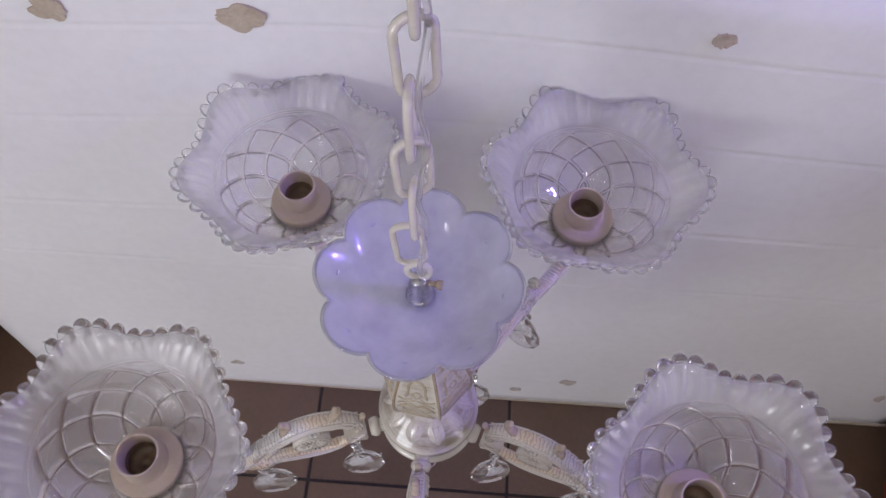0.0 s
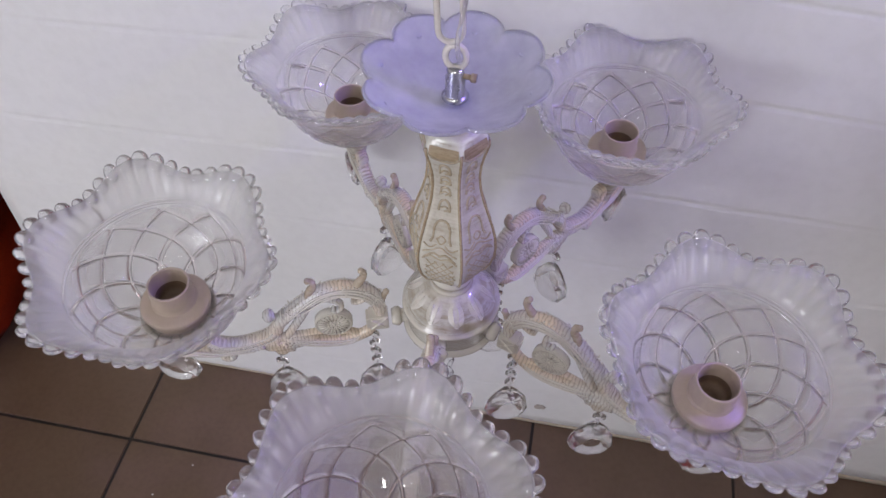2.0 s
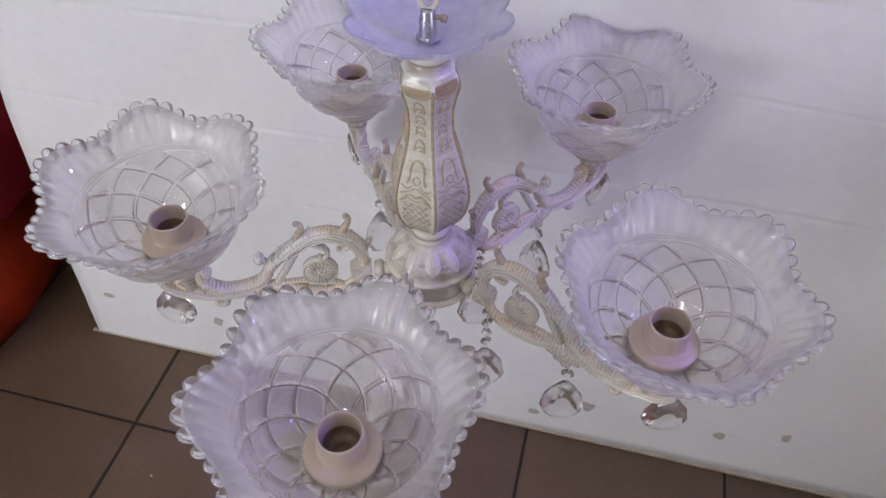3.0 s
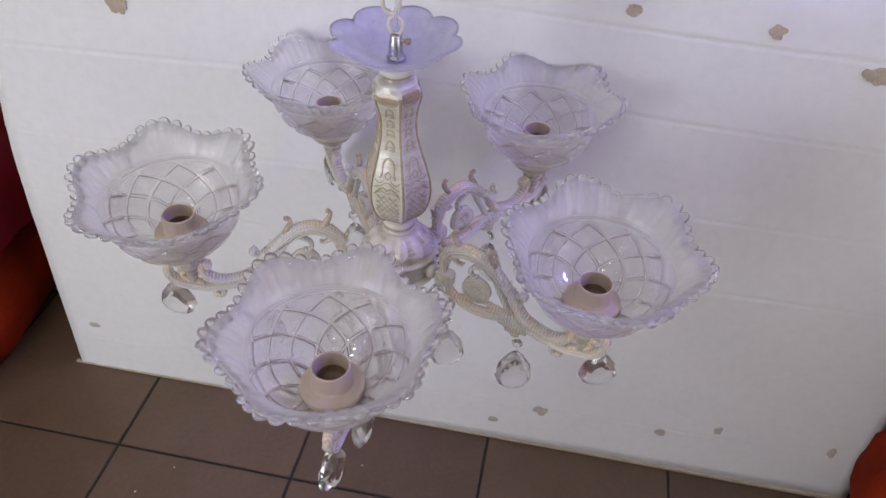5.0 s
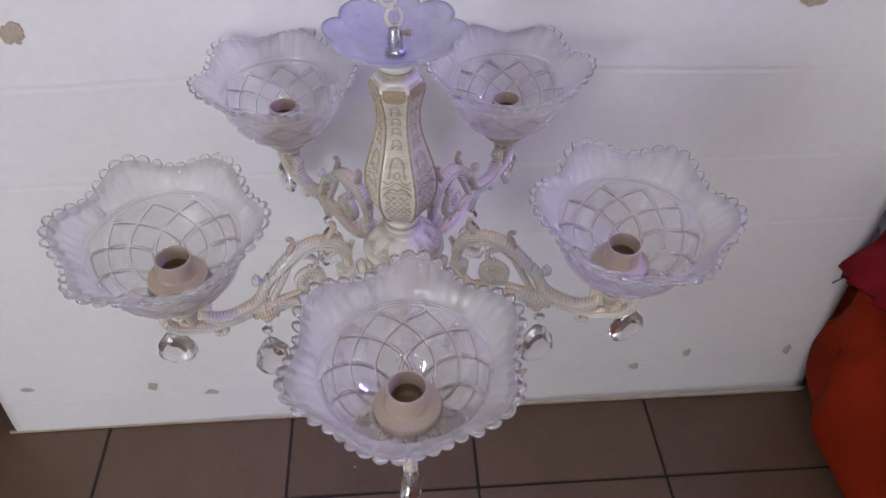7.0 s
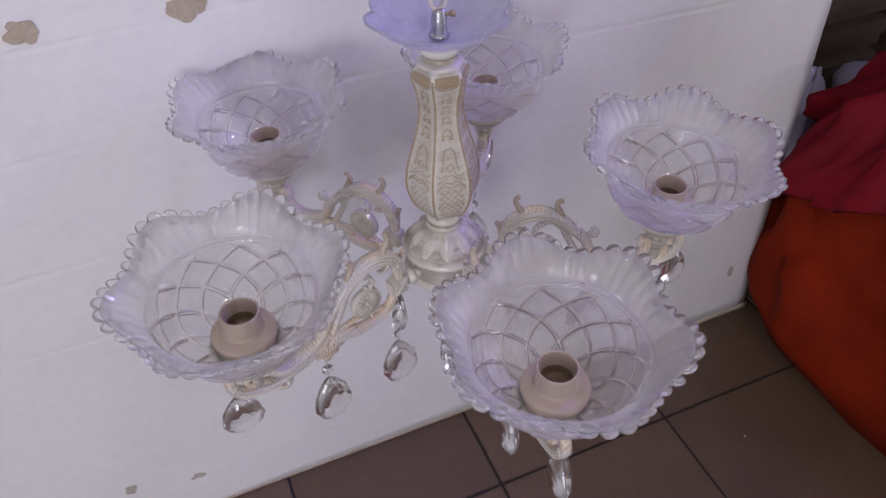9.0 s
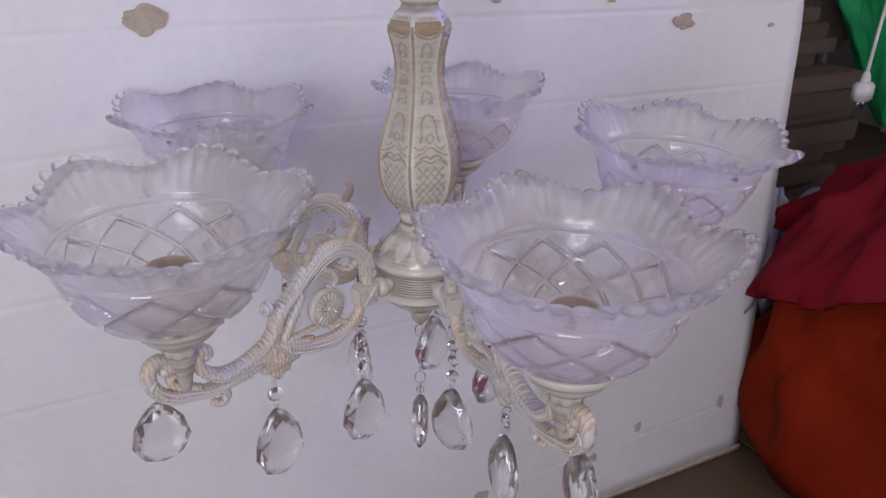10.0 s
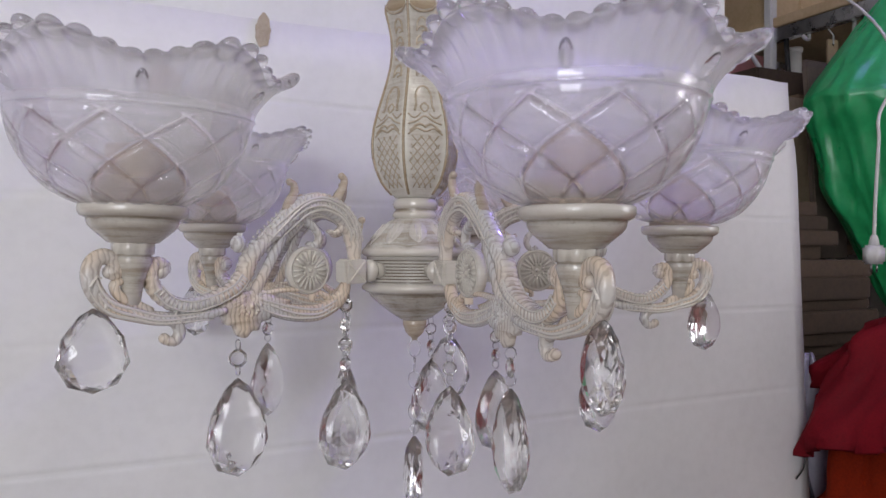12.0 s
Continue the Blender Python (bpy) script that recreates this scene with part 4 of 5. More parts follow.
ANGLES = {"front": 270, "right": 342, "back_right": 54, "back_left": 126, "left": 198}
SET = {"front": -0.018, "right": 0.002, "back_right": -0.014, "back_left": -0.014, "left": -0.032}   # how far each arm is bent up
arms = {}
for key, deg in ANGLES.items():
    m = Matrix.Rotation(radians(deg), 4, "Z") @ Matrix.Translation((0.27, 0, 0.8)) @ Matrix.Rotation(0.045, 4, "Y") @ Matrix.Translation((-0.27, 0, -0.8))
    m = m @ Matrix.Translation((0.05, 0, 0.8)) @ Matrix.Rotation(SET[key], 4, "Y") @ Matrix.Translation((-0.05, 0, -0.8))
    if key == "front":
        arm.matrix_basis = m
        arms[key] = arm
    else:
        arms[key] = again(arm, chandelier, m)


# pressed glass bowls
BEADS, LOBES = 48, 6
BOWL = [(0.0300, 0.8560), (0.0360, 0.8568), (0.0420, 0.8590), (0.0490, 0.8630), (0.0565, 0.8678), (0.0640, 0.8748), (0.0710, 0.8838), (0.0765, 0.8945), (0.0805, 0.9050), (0.0832, 0.9138), (0.0845, 0.9188),
        (0.0862, 0.9212), (0.0856, 0.9235), (0.0866, 0.9278), (0.0893, 0.9332), (0.0935, 0.9388), (0.0985, 0.9440), (0.1040, 0.9482), (0.1085, 0.9510)]


def shade_mesh():
    bm = bmesh.new()
    n = BEADS * 8
    steps = 96
    prof = catmull([(r, 0, z) for r, z in BOWL], steps)
    low = 0.9188

    def lobe(a):
        return 0.5 + 0.5 * math.cos(LOBES * a)   # 1 on a crest, 0 at a notch

    def groove(a, s):
        """Depth of the diamond cutting; s runs from the foot to the band."""
        best = 1.0
        for sgn in (1, -1):
            q = (math.degrees(a) + sgn * 72 * s - (10.4 if sgn > 0 else 19.0)) / 36.0
            best = min(best, abs(q - round(q)))
        fade = min(1, s * 12) * min(1, (1 - s) * 14)
        return max(0.0, 1 - best / 0.095) ** 0.7 * fade, best * fade

    outer, inner = [], []
    thick = 0.0030
    cut = bm.verts.layers.float.new("cut")
    flute = bm.verts.layers.float.new("flute")
    for k, p in enumerate(prof):
        t = (prof[min(k + 1, steps - 1)] - prof[max(k - 1, 0)]).normalized()
        nx, nz = t.z, -t.x
        ro, ri = [], []
        s = min(1.0, max(0.0, (p.z - 0.8540) / (low - 0.8540)))
        rise = max(0.0, (p.z - 0.9245) / (0.9510 - 0.9245))
        for i in range(n):
            a = 2 * math.pi * i / n
            lb = lobe(a)
            w = rise ** 1.6
            dr = w * (-0.0080 + 0.0135 * lb)
            dz = w * (-0.0035 + 0.0108 * lb)
            mark, swell = groove(a, s) if p.z < low else (0.0, 0.0)
            g = mark * 0.0042 - 0.0040 * (swell - swell * swell)   # mitre cuts between swelling diamonds
            fl = 0.0024 * min(1.0, rise * 1.6) * (abs(math.sin(BEADS / 2 * (a + 0.22 * rise * math.sin(LOBES * a) / LOBES))) - 0.5)
            ca, sa = math.cos(a), math.sin(a)
            o = p.x + dr - nx * g + nx * fl
            zo = p.z + dz - nz * g + nz * fl
            ro.append(bm.verts.new((o * ca, o * sa, zo)))
            j = p.x + dr - nx * thick - nx * fl * 0.6
            ri.append(bm.verts.new((j * ca, j * sa, p.z + dz - nz * thick - nz * fl * 0.6)))
            for v, share in ((ro[-1], 1.0), (ri[-1], 0.5)):
                v[cut], v[flute] = min(1.0, mark * 1.8) * share, min(1.0, rise * 5)
        outer.append(ro)
        inner.append(ri)
    ring_faces(bm, outer + inner[::-1] + [outer[0]])
    return bm


def rim_beads(parent):
    """Fused beads along the ruffled rim and a pressed drop under each notch."""
    bm = bmesh.new()
    ball(bm, (0, 0, 0), 0.0070, 1.26, 1.04, 0.62, 16, 12)
    first_bead = part("rim_bead", bm, BEAD_GLASS, parent)
    bead_rnd = random.Random(21)
    for b in range(BEADS):
        a = 2 * math.pi * (b + 0.5) / BEADS
        lb = 0.5 + 0.5 * math.cos(LOBES * a)
        r = 0.1085 - 0.0080 + 0.0135 * lb - 0.0010
        z = 0.9510 - 0.0035 + 0.0108 * lb - 0.0002
        m = Matrix.Translation((r * math.cos(a), r * math.sin(a), z)) @ Matrix.Rotation(a, 4, "Z") @ Matrix.Rotation(-0.28 - 0.2 * lb, 4, "Y") @ Matrix.Scale(0.9 + 0.2 * lb, 4)
        m = m @ Matrix.Rotation(bead_rnd.uniform(-0.12, 0.12), 4, "Y") @ Matrix.Diagonal((bead_rnd.uniform(0.9, 1.12), bead_rnd.uniform(0.92, 1.06), bead_rnd.uniform(0.85, 1.15), 1))
        if b == 0:
            first_bead.matrix_basis = m
        else:
            again(first_bead, parent, m)
    bm = bmesh.new()
    ball(bm, (0, 0, 0), 0.0050, 0.6, 0.85, 2.0, 12, 8)
    first_drop = part("pressed_drop", bm, BEAD_GLASS, parent)
    for k in range(LOBES):
        a = math.pi * (2 * k + 1) / LOBES
        m = Matrix.Translation((0.0905 * math.cos(a), 0.0905 * math.sin(a), 0.9335)) @ Matrix.Rotation(a, 4, "Z") @ Matrix.Rotation(0.75, 4, "Y")
        if k == 0:
            first_drop.matrix_basis = m
        else:
            again(first_drop, parent, m)


NOTCH = {"front": -127.7, "right": -99.0, "left": -89.8, "back_right": -96.0, "back_left": -70.0}
# tilt of each bowl round x and y in degrees, and its lift: none sits quite level
TIP = {"front": (0.5, 0, 0.007), "right": (2.5, 1.6, 0.005), "left": (3.0, 0.5, 0.009), "back_right": (0, 0, 0.005), "back_left": (0, 0, 0.005)}
shade = None
for key, deg in ANGLES.items():
    a = radians(deg)
    reach = RS - (0.004 if key == "front" else 0.0)
    tx, ty, lift = TIP[key]
    m = Matrix.Translation((reach * math.cos(a), reach * math.sin(a), 0.8605 + lift)) @ Matrix.Rotation(radians(tx), 4, "X") @ Matrix.Rotation(radians(ty), 4, "Y") @ Matrix.Rotation(radians(NOTCH[key] - 30), 4, "Z") @ Matrix.Translation((0, 0, -0.86))
    if shade is None:
        shade = part("glass_shade", shade_mesh(), SHADE_GLASS, chandelier, "clear pressed glass bowl with diamond cutting and a beaded ruffled rim")
        shade.matrix_basis = m
        rim_beads(shade)
    else:
        again(shade, chandelier, m)


# cut crystal drops
def drop_mesh(w, h, d):
    """A faceted almond: kite-shaped facets in staggered rows on each side; its hole is at the top, z = 0."""
    bm = bmesh.new()
    n = 10

    def ring(f, y, half):
        out = []
        for i in range(n):
            a = 2 * math.pi * (i + (0.5 if half else 0.0)) / n
            s = math.cos(a)                      # 1 at the top point
            x = math.sin(a) * 0.5 * w * (1 - 0.30 * s - 0.16 * s * s) * f
            out.append(bm.verts.new((x, y, -0.5 * h + s * 0.5 * h * f)))
        return out

    rows = [(0.50, -0.42, True), (0.74, -0.34, False), (0.91, -0.19, True), (1.0, -0.05, False), (1.0, 0.05, False), (0.90, 0.20, True), (0.70, 0.36, False), (0.42, 0.44, True)]
    rings = [ring(f, y * d, half) for f, y, half in rows]
    for k, (a, b) in enumerate(zip(rings, rings[1:])):
        ha, hb = rows[k][2], rows[k + 1][2]
        for i in range(n):
            j = (i + 1) % n
            if ha == hb:
                bm.faces.new((a[i], a[j], b[j], b[i]))
            elif ha:                              # a is shifted by half a step
                bm.faces.new((a[i], b[j], b[i]))
                bm.faces.new((a[i], a[j], b[j]))
            else:
                bm.faces.new((a[i], a[j], b[i]))
                bm.faces.new((a[j], b[j], b[i]))
    bm.faces.new(rings[0][::-1])
    bm.faces.new(rings[-1])
    return bm


def bead_mesh(r, d):
    bm = bmesh.new()
    rings = []
    for f, y in ((0.55, -0.5 * d), (1.0, -0.12 * d), (1.0, 0.12 * d), (0.55, 0.5 * d)):
        rings.append([bm.verts.new((r * f * math.cos(math.pi * (i + 0.5) / 4), y, r * f * math.sin(math.pi * (i + 0.5) / 4))) for i in range(8)])
    ring_faces(bm, rings, caps=(True, True))
    return bm


def wire_ring(r, wire=0.00055):
    bm = bmesh.new()
    tube(bm, [(0.0, r * math.cos(2 * math.pi * i / 14), r * math.sin(2 * math.pi * i / 14)) for i in range(14)], wire, 5, closed=True)
    return bm


def drop_string(name, h, w, beads, bead_r, gap):
    """A drop on a string of octagon beads and wire rings. Its origin is the hook; it hangs down."""
    top = 0.006 + beads * (2 * bead_r + gap) + 0.004
    drop = part(name, drop_mesh(w, h, 0.023), CRYSTAL, chandelier, "almond-shaped cut crystal drop", False)
    z = 0.0
    hook = part("wire_hook", wire_ring(0.0045), STEEL, drop)
    hook.location = (0, 0, top - 0.003)
    for k in range(beads):
        z = top - 0.006 - bead_r - k * (2 * bead_r + gap)
        b = part("octagon_bead", bead_mesh(bead_r, 0.0062), CRYSTAL, drop, "small octagonal crystal bead", False)
        b.location = (0, 0, z)
        b.rotation_euler = (0, 0, radians(25 * (k % 2) - 10))
        wr = part("wire_ring", wire_ring(0.5 * gap + 0.0022), STEEL, drop)
        wr.location = (0, 0, z - bead_r - gap * 0.5)
    return drop, top


OUTER, outer_top = drop_string("crystal_drop", 0.061, 0.048, 0, 0.0065, 0.003)
MIDDLE, middle_top = drop_string("crystal_drop", 0.080, 0.051, 1, 0.0078, 0.004)
INNER, inner_top = drop_string("crystal_drop", 0.080, 0.051, 4, 0.0068, 0.0045)
CENTRE, centre_top = drop_string("crystal_drop", 0.074, 0.044, 0, 0.0065, 0.003)
TURNS = {"front": (256, 262, 300), "right": (12, 8, 15), "back_right": (60, 330, 15), "back_left": (120, 40, 95), "left": (186, 194, 190)}
for key, deg in ANGLES.items():
    for (drop, top, r, z), turn in zip(((OUTER, outer_top, 0.3005, 0.8020), (MIDDLE, middle_top, 0.1884, 0.7590), (INNER, inner_top, 0.0820, 0.7960)), TURNS[key]):
        a = radians(deg)
        m = Matrix.Translation((r * math.cos(a), r * math.sin(a), z - top)) @ Matrix.Rotation(radians(turn), 4, "Z")
        if key == "front":
            drop.matrix_basis = m
        else:
            again(drop, chandelier, m)
# the middle drop hangs on plain wire rings
CENTRE.matrix_basis = pose(0.003, 0.005, 0.649, 0, 0, 60)
for k in range(6):
    bm = bmesh.new()
    tube(bm, [(0.006 * math.cos(2 * math.pi * i / 16), 0, 0.0085 * math.sin(2 * math.pi * i / 16)) for i in range(16)], 0.0006, 5, closed=True)
    wr = part("wire_ring", bm, STEEL, CENTRE)
    wr.location, wr.rotation_euler = (0, 0, 0.0085 + 0.0157 * k), (0, 0, radians(90 * (k % 2)))


# ---- bags and clutter round the board ----
def sack_mesh(rx, ry, h, seed, folds=9, depth=0.06, nu=96, nv=48, taper=0.75):
    """A slumped filled sack standing on z = 0: a wide foot, a gathered top, creases all round."""
    bm = bmesh.new()
    rings = []
    for k in range(nv + 1):
        v = k / nv
        if v < 0.12:
            f, z = 0.80 + 0.20 * math.sin(v / 0.12 * math.pi / 2), h * 0.10 * (1 - math.cos(v / 0.12 * math.pi / 2))
        else:
            q = (v - 0.12) / 0.88
            f, z = math.cos(q * math.pi / 2) ** taper, h * (0.10 + 0.90 * math.sin(q * math.pi / 2))
        ring = []
        for i in range(nu):
            a = 2 * math.pi * i / nu
            c, s = math.cos(a), math.sin(a)
            d = noise.noise((c * 1.6 + seed, s * 1.6, v * 2.2)) * 0.16
            d += depth * (1 - abs(noise.noise((c * folds * 0.45 + seed * 3, s * folds * 0.45, v * 1.3)))) * min(1, 4 * v) - depth * 0.7
            d += 0.02 * noise.noise((c * 9 + seed, s * 9, v * 8))
            ff = max(0.02, f * (1 + d))
            zz = max(0.0, z * (1 + 0.10 * noise.noise((c * 2.2, s * 2.2 + seed, 4 + v))))
            ring.append(bm.verts.new((rx * ff * c, ry * ff * s, zz)))
        rings.append(ring)
    ring_faces(bm, rings, caps=(True, True))
    return bm


def sack(name, at, rx, ry, h, mat, seed, label, **kw):
    ob = tagged(part(name, sack_mesh(rx, ry, h, seed, **kw), mat), label, "bag")
    ob.location = at
    return ob


def bale_point(a, q, h, boxy=0.5):
    """Plan scale and height of a stuffed square bale; q runs from its top to its foot."""
    c, s = math.cos(a), math.sin(a)
    phi = min(1.0, max(0.0, q)) * math.pi / 2
    f = math.sin(phi) ** 0.55
    return math.copysign(abs(c) ** boxy, c) * f, math.copysign(abs(s) ** boxy, s) * f, h * math.cos(phi) ** 0.55 if q < 1 else 0.0


def bale_mesh(rx, ry, h, seed, nu=128, nv=56):
    bm = bmesh.new()
    rings = []
    for k in range(nv + 1):
        q = 0.03 + 0.97 * k / nv
        ring = []
        for i in range(nu):
            a = 2 * math.pi * i / nu
            x, y, z = bale_point(a, q, h)
            side = 4 * (z / h) * (1 - z / h)
            d = 0.05 * side + 0.05 * noise.noise((x * 2 + seed, y * 2, z * 3)) + 0.11 * (1 - 2 * abs(noise.noise((x * 3.0, y * 3.0 + seed, z * 1.2)))) * min(1, z * 8) + 0.010 * noise.noise((x * 9, y * 9 + seed, z * 14))
            d += 0.030 * max(-0.6, 1 - 4 * abs(noise.noise((x * 2.6 + z * 3.4 + seed, y * 2.6 - z * 2.2, z * 3.0)))) * min(1, z * 8)
            d += 0.014 * max(-0.5, 1 - 5 * abs(noise.noise((x * 5.5 - z * 5 + seed, y * 5.5 + z * 4, z * 5.0)))) * min(1, z * 8)
            ring.append(bm.verts.new((rx * x * (1 + d) * (0.985 if z < 0.01 else 1), ry * y * (1 + d), z * (1 + 0.5 * d))))
        rings.append(ring)
    ring_faces(bm, rings, caps=(True, True))
    return bm


def throw_mesh(rx, ry, h, seed, hem, nu=180, nv=56, tuck=0.0):
    """A cloth thrown over a bale: hem(a) says how far down its edge hangs."""
    bm = bmesh.new()
    rings = []
    for k in range(nv + 1):
        v = 0.03 + 0.97 * k / nv
        ring = []
        for i in range(nu):
            a = 2 * math.pi * i / nu
            q = v * hem(a)
            x, y, z = bale_point(a, q, h)
            side = 4 * max(0.0, z / h) * (1 - z / h)
            d = 0.05 * side + 0.05 * noise.noise((x * 2 + seed, y * 2, z * 3))
            crease = 1 - 2 * abs(noise.noise((x * 3.3 + y * 1.6 + seed, y * 3.3 - x * 1.2, z * 1.1 + 0.6 * v)))
            fine = 1 - 2 * abs(noise.noise((x * 5.0 - y * 2 + seed * 2, y * 5.0 + x * 2, z * 2.2)))
            sharp = 1 - 3 * abs(noise.noise((x * 9 + y * 3 + seed, y * 9 - x * 4, z * 2.6)))
            d += 0.05 + 0.12 * crease * v ** 0.8 + 0.075 * fine * v + 0.05 * sharp * v - 0.06 * v ** 3 - tuck * v ** 8
            ring.append(bm.verts.new((rx * x * (1 + d), ry * y * (1 + d), z * (1 + 0.04 * crease) + 0.014 + 0.05 * crease * (1 - v) + 0.02 * fine * (1 - v))))
        rings.append(ring)
    ring_faces(bm, rings, caps=(True, False))
    geom = bmesh.ops.extrude_face_region(bm, geom=list(bm.faces))
    bmesh.ops.translate(bm, vec=(0, 0, -0.004), verts=[v for v in geom["geom"] if isinstance(v, bmesh.types.BMVert)])
    return bm


def hem_right(a):
    """Hangs low at the rear of the side that meets the board, and is drawn up towards the front."""
    low = max(0.0, math.cos(a - 2.6))
    return 0.36 + 0.40 * low ** 2.5 + 0.03 * math.sin(7 * a + 1.0) + 0.02 * math.sin(13 * a)


def hem_left(a):
    return 0.78 + 0.06 * math.sin(3 * a + 0.6) + 0.04 * math.sin(8 * a)


bale = tagged(part("stuffed_sack", bale_mesh(0.475, 0.41, 0.60, 2.3), ORANGE), "bulging orange-red cloth sack standing on the tiled floor", "bag")
bale.location = (1.36, -0.115, 0.0)
cloth = tagged(part("draped_cloth", throw_mesh(0.46, 0.42, 0.69, 5.1, hem_right, tuck=0.03), RED), "crumpled crimson cloth thrown over the orange sack", "cloth")
cloth.location = (1.35, -0.10, 0.0)
bale = tagged(part("stuffed_sack", bale_mesh(0.50, 0.46, 0.42, 7.7), ORANGE), "bulging orange-red cloth sack beside the white board", "bag")
bale.location = (-1.55, 0.34, 0.0)
cloth = tagged(part("draped_cloth", throw_mesh(0.51, 0.47, 0.60, 9.4, hem_left), RED), "dark crimson cloth heaped over the sack beside the board", "cloth")
cloth.location = (-1.56, 0.36, 0.0)

# shelf rack behind the board, its end towards the chandelier
RACK = (1.77, 0.88, 0.0)
rack = tagged(empty("shelf_rack", RACK), "white metal shelf rack loaded with cardboard and boxes", "shelf rack")


def rack_part(name, lo, hi, mat, bevel=0.003, label=""):
    return boxed(name, [a - b for a, b in zip(lo, RACK)], [a - b for a, b in zip(hi, RACK)], mat, rack, bevel, label)


for x in (1.745, 2.5):
    for y in (1.11, 1.46):
        rack_part("post", (x, y, 0), (x + 0.03, y + 0.03, 2.05), WHITE_METAL)
for z in (0.3, 0.75, 1.20):
    rack_part("shelf", (1.62, 0.90, z), (2.55, 1.455, z + 0.03), CARD)
rack_part("shelf", (1.755, 0.78, 1.500), (2.55, 1.455, 1.532), PINE, 0.003, "pale wooden shelf board")
rack_part("beam", (1.760, 0.70, 1.455), (1.795, 1.455, 1.498), STEEL, 0.003, "grey steel end beam")
rack_part("beam", (1.800, 1.42, 1.455), (2.5, 1.455, 1.498), STEEL, 0.003, "grey steel beam")
# added near-black sheet in place of the shade behind rack and board
rack_part("back_sheet", (0.80, 1.50, 0.0), (2.55, 1.515, 2.05), DARK)
bm = bmesh.new()
tube(bm, [(-0.125, 0.25, 1.44), (-0.012, 0.23, 1.30)], 0.007, 8)
part("brace", bm, WHITE_METAL, rack)
bm = bmesh.new()
tube(bm, [(0.03, 0.20, 1.26), (0.012, 0.205, 1.52)], 0.008, 10)
part("pole", bm, BLACK, rack, "thin black pole beside the post")
bm = bmesh.new()
tube(bm, [(0.19, 0.32, 1.232), (0.19, 0.32, 1.47)], 0.026, 20)
tube(bm, [(0.19, 0.32, 1.462), (0.19, 0.32, 1.476)], 0.030, 20)
part("pipe", bm, WHITE_PLASTIC, rack, "white plastic pipe standing on the shelf")
bm = bmesh.new()
tube(bm, catmull([(0.028, 0.13, 1.47), (0.02, 0.12, 1.44), (-0.01, 0.11, 1.435), (-0.02, 0.11, 1.445)], 12), 0.006, 8)
part("hook", bm, WHITE_PLASTIC, rack, "white plastic hook on the beam")


def carton(lo, hi, mat=CARD, label="brown cardboard carton on the rack", lean=0.0):
    c = [(a + b) / 2 for a, b in zip(lo, hi)]
    bm = bmesh.new()
    box(bm, (lo[0] - c[0], lo[1] - c[1], 0), (hi[0] - c[0], hi[1] - c[1], hi[2] - lo[2]), 0.004)
    for v in bm.verts:
        v.co.x += lean * v.co.z + 0.004 * noise.noise((v.co.x * 9, v.co.y * 9, v.co.z * 9 + c[0] * 5))
        v.co.y += 0.006 * noise.noise((v.co.x * 7 + c[1] * 5, v.co.y * 7, v.co.z * 7))
    ob = tagged(part("carton", bm, mat, None, "", False), label, "box")
    ob.location = (c[0], c[1], lo[2])
    return ob


# brown cardboard with the shade between rack and board put into its colour
SHADED_CARD = surface("old_dark_cardboard", (0.085, 0.055, 0.036), (0.045, 0.03, 0.02), 5, 90, 0.85, 0.08, 0.3, 0.001, per_object=0.3)
rnd = random.Random(11)
# flattened cartons stacked beside the board
z = 0.0
for k in range(22):
    t = rnd.uniform(0.02, 0.055)
    if z + t > 0.74:
        break
    dx, dy = rnd.uniform(-0.03, 0.03), rnd.uniform(-0.03, 0.03)
    ob = carton((0.95 + dx, 0.60 + dy, z), (1.50 + dx, 0.94 + dy, z + t), SHADED_CARD, "flattened brown carton lying in a stack beside the board")
    ob["group"] = "stack of flattened cartons"
    z += t
STACK = z
for k in range(4):
    dx, dy = rnd.uniform(-0.04, 0.04), rnd.uniform(-0.015, 0.015)
    ob = carton((1.06 + dx, 0.665 + dy, STACK + 0.0375 * k), (1.46 + dx, 0.93 + dy, STACK + 0.0375 * k + 0.0374), SHADED_CARD, "flattened brown carton near the top of the stack, coloured darker for shade")
    ob["group"] = "stack of flattened cartons"
bm = bmesh.new()
ball(bm, (0, 0, 0.014), 0.02, 1.3, 0.9, 0.7, 12, 8)
for v in bm.verts:
    v.co *= 1 + 0.35 * noise.noise(v.co * 70)
    v.co.z = max(0.0, v.co.z)
scrap = tagged(part("paper_scrap", bm, WHITE_PLASTIC, None, "", False), "crumpled scrap of white paper on the cartons", "paper")
scrap.location = (1.235, 0.69, STACK + 0.15)
GREY_CARD = surface("grey_brown_card", (0.20, 0.155, 0.125), (0.13, 0.10, 0.08), 6, 90, 0.85, 0.08, 0.3, 0.001)
carton((1.665, 0.865, STACK), (1.80, 0.885, 1.325), GREY_CARD, "grey-brown carton flap standing upright behind the green bag", -0.09)
carton((1.555, 0.885, STACK), (1.665, 0.90, 1.215), TAN_CARD, "tan carton sheet standing on the stack", -0.05)
carton((1.52, 0.96, 1.231), (1.745, 1.105, 1.315), SHADED_CARD, "flat carton on the rack shelf, coloured darker for shade")
carton((1.70, 1.26, 1.231), (1.885, 1.42, 1.455), ROSE_CARD, "dusty rose box on the rack shelf")
for k in range(4):
    carton((1.80 + 0.165 * k, 1.18, 1.533), (1.962 + 0.165 * k, 1.42, 1.74), PINE, "pale wooden crate board standing on the upper shelf")
# these cartons too carry shade in their base colour
carton((2.02, 1.18, 1.231), (2.2, 1.4, 1.40), SHADED_CARD)
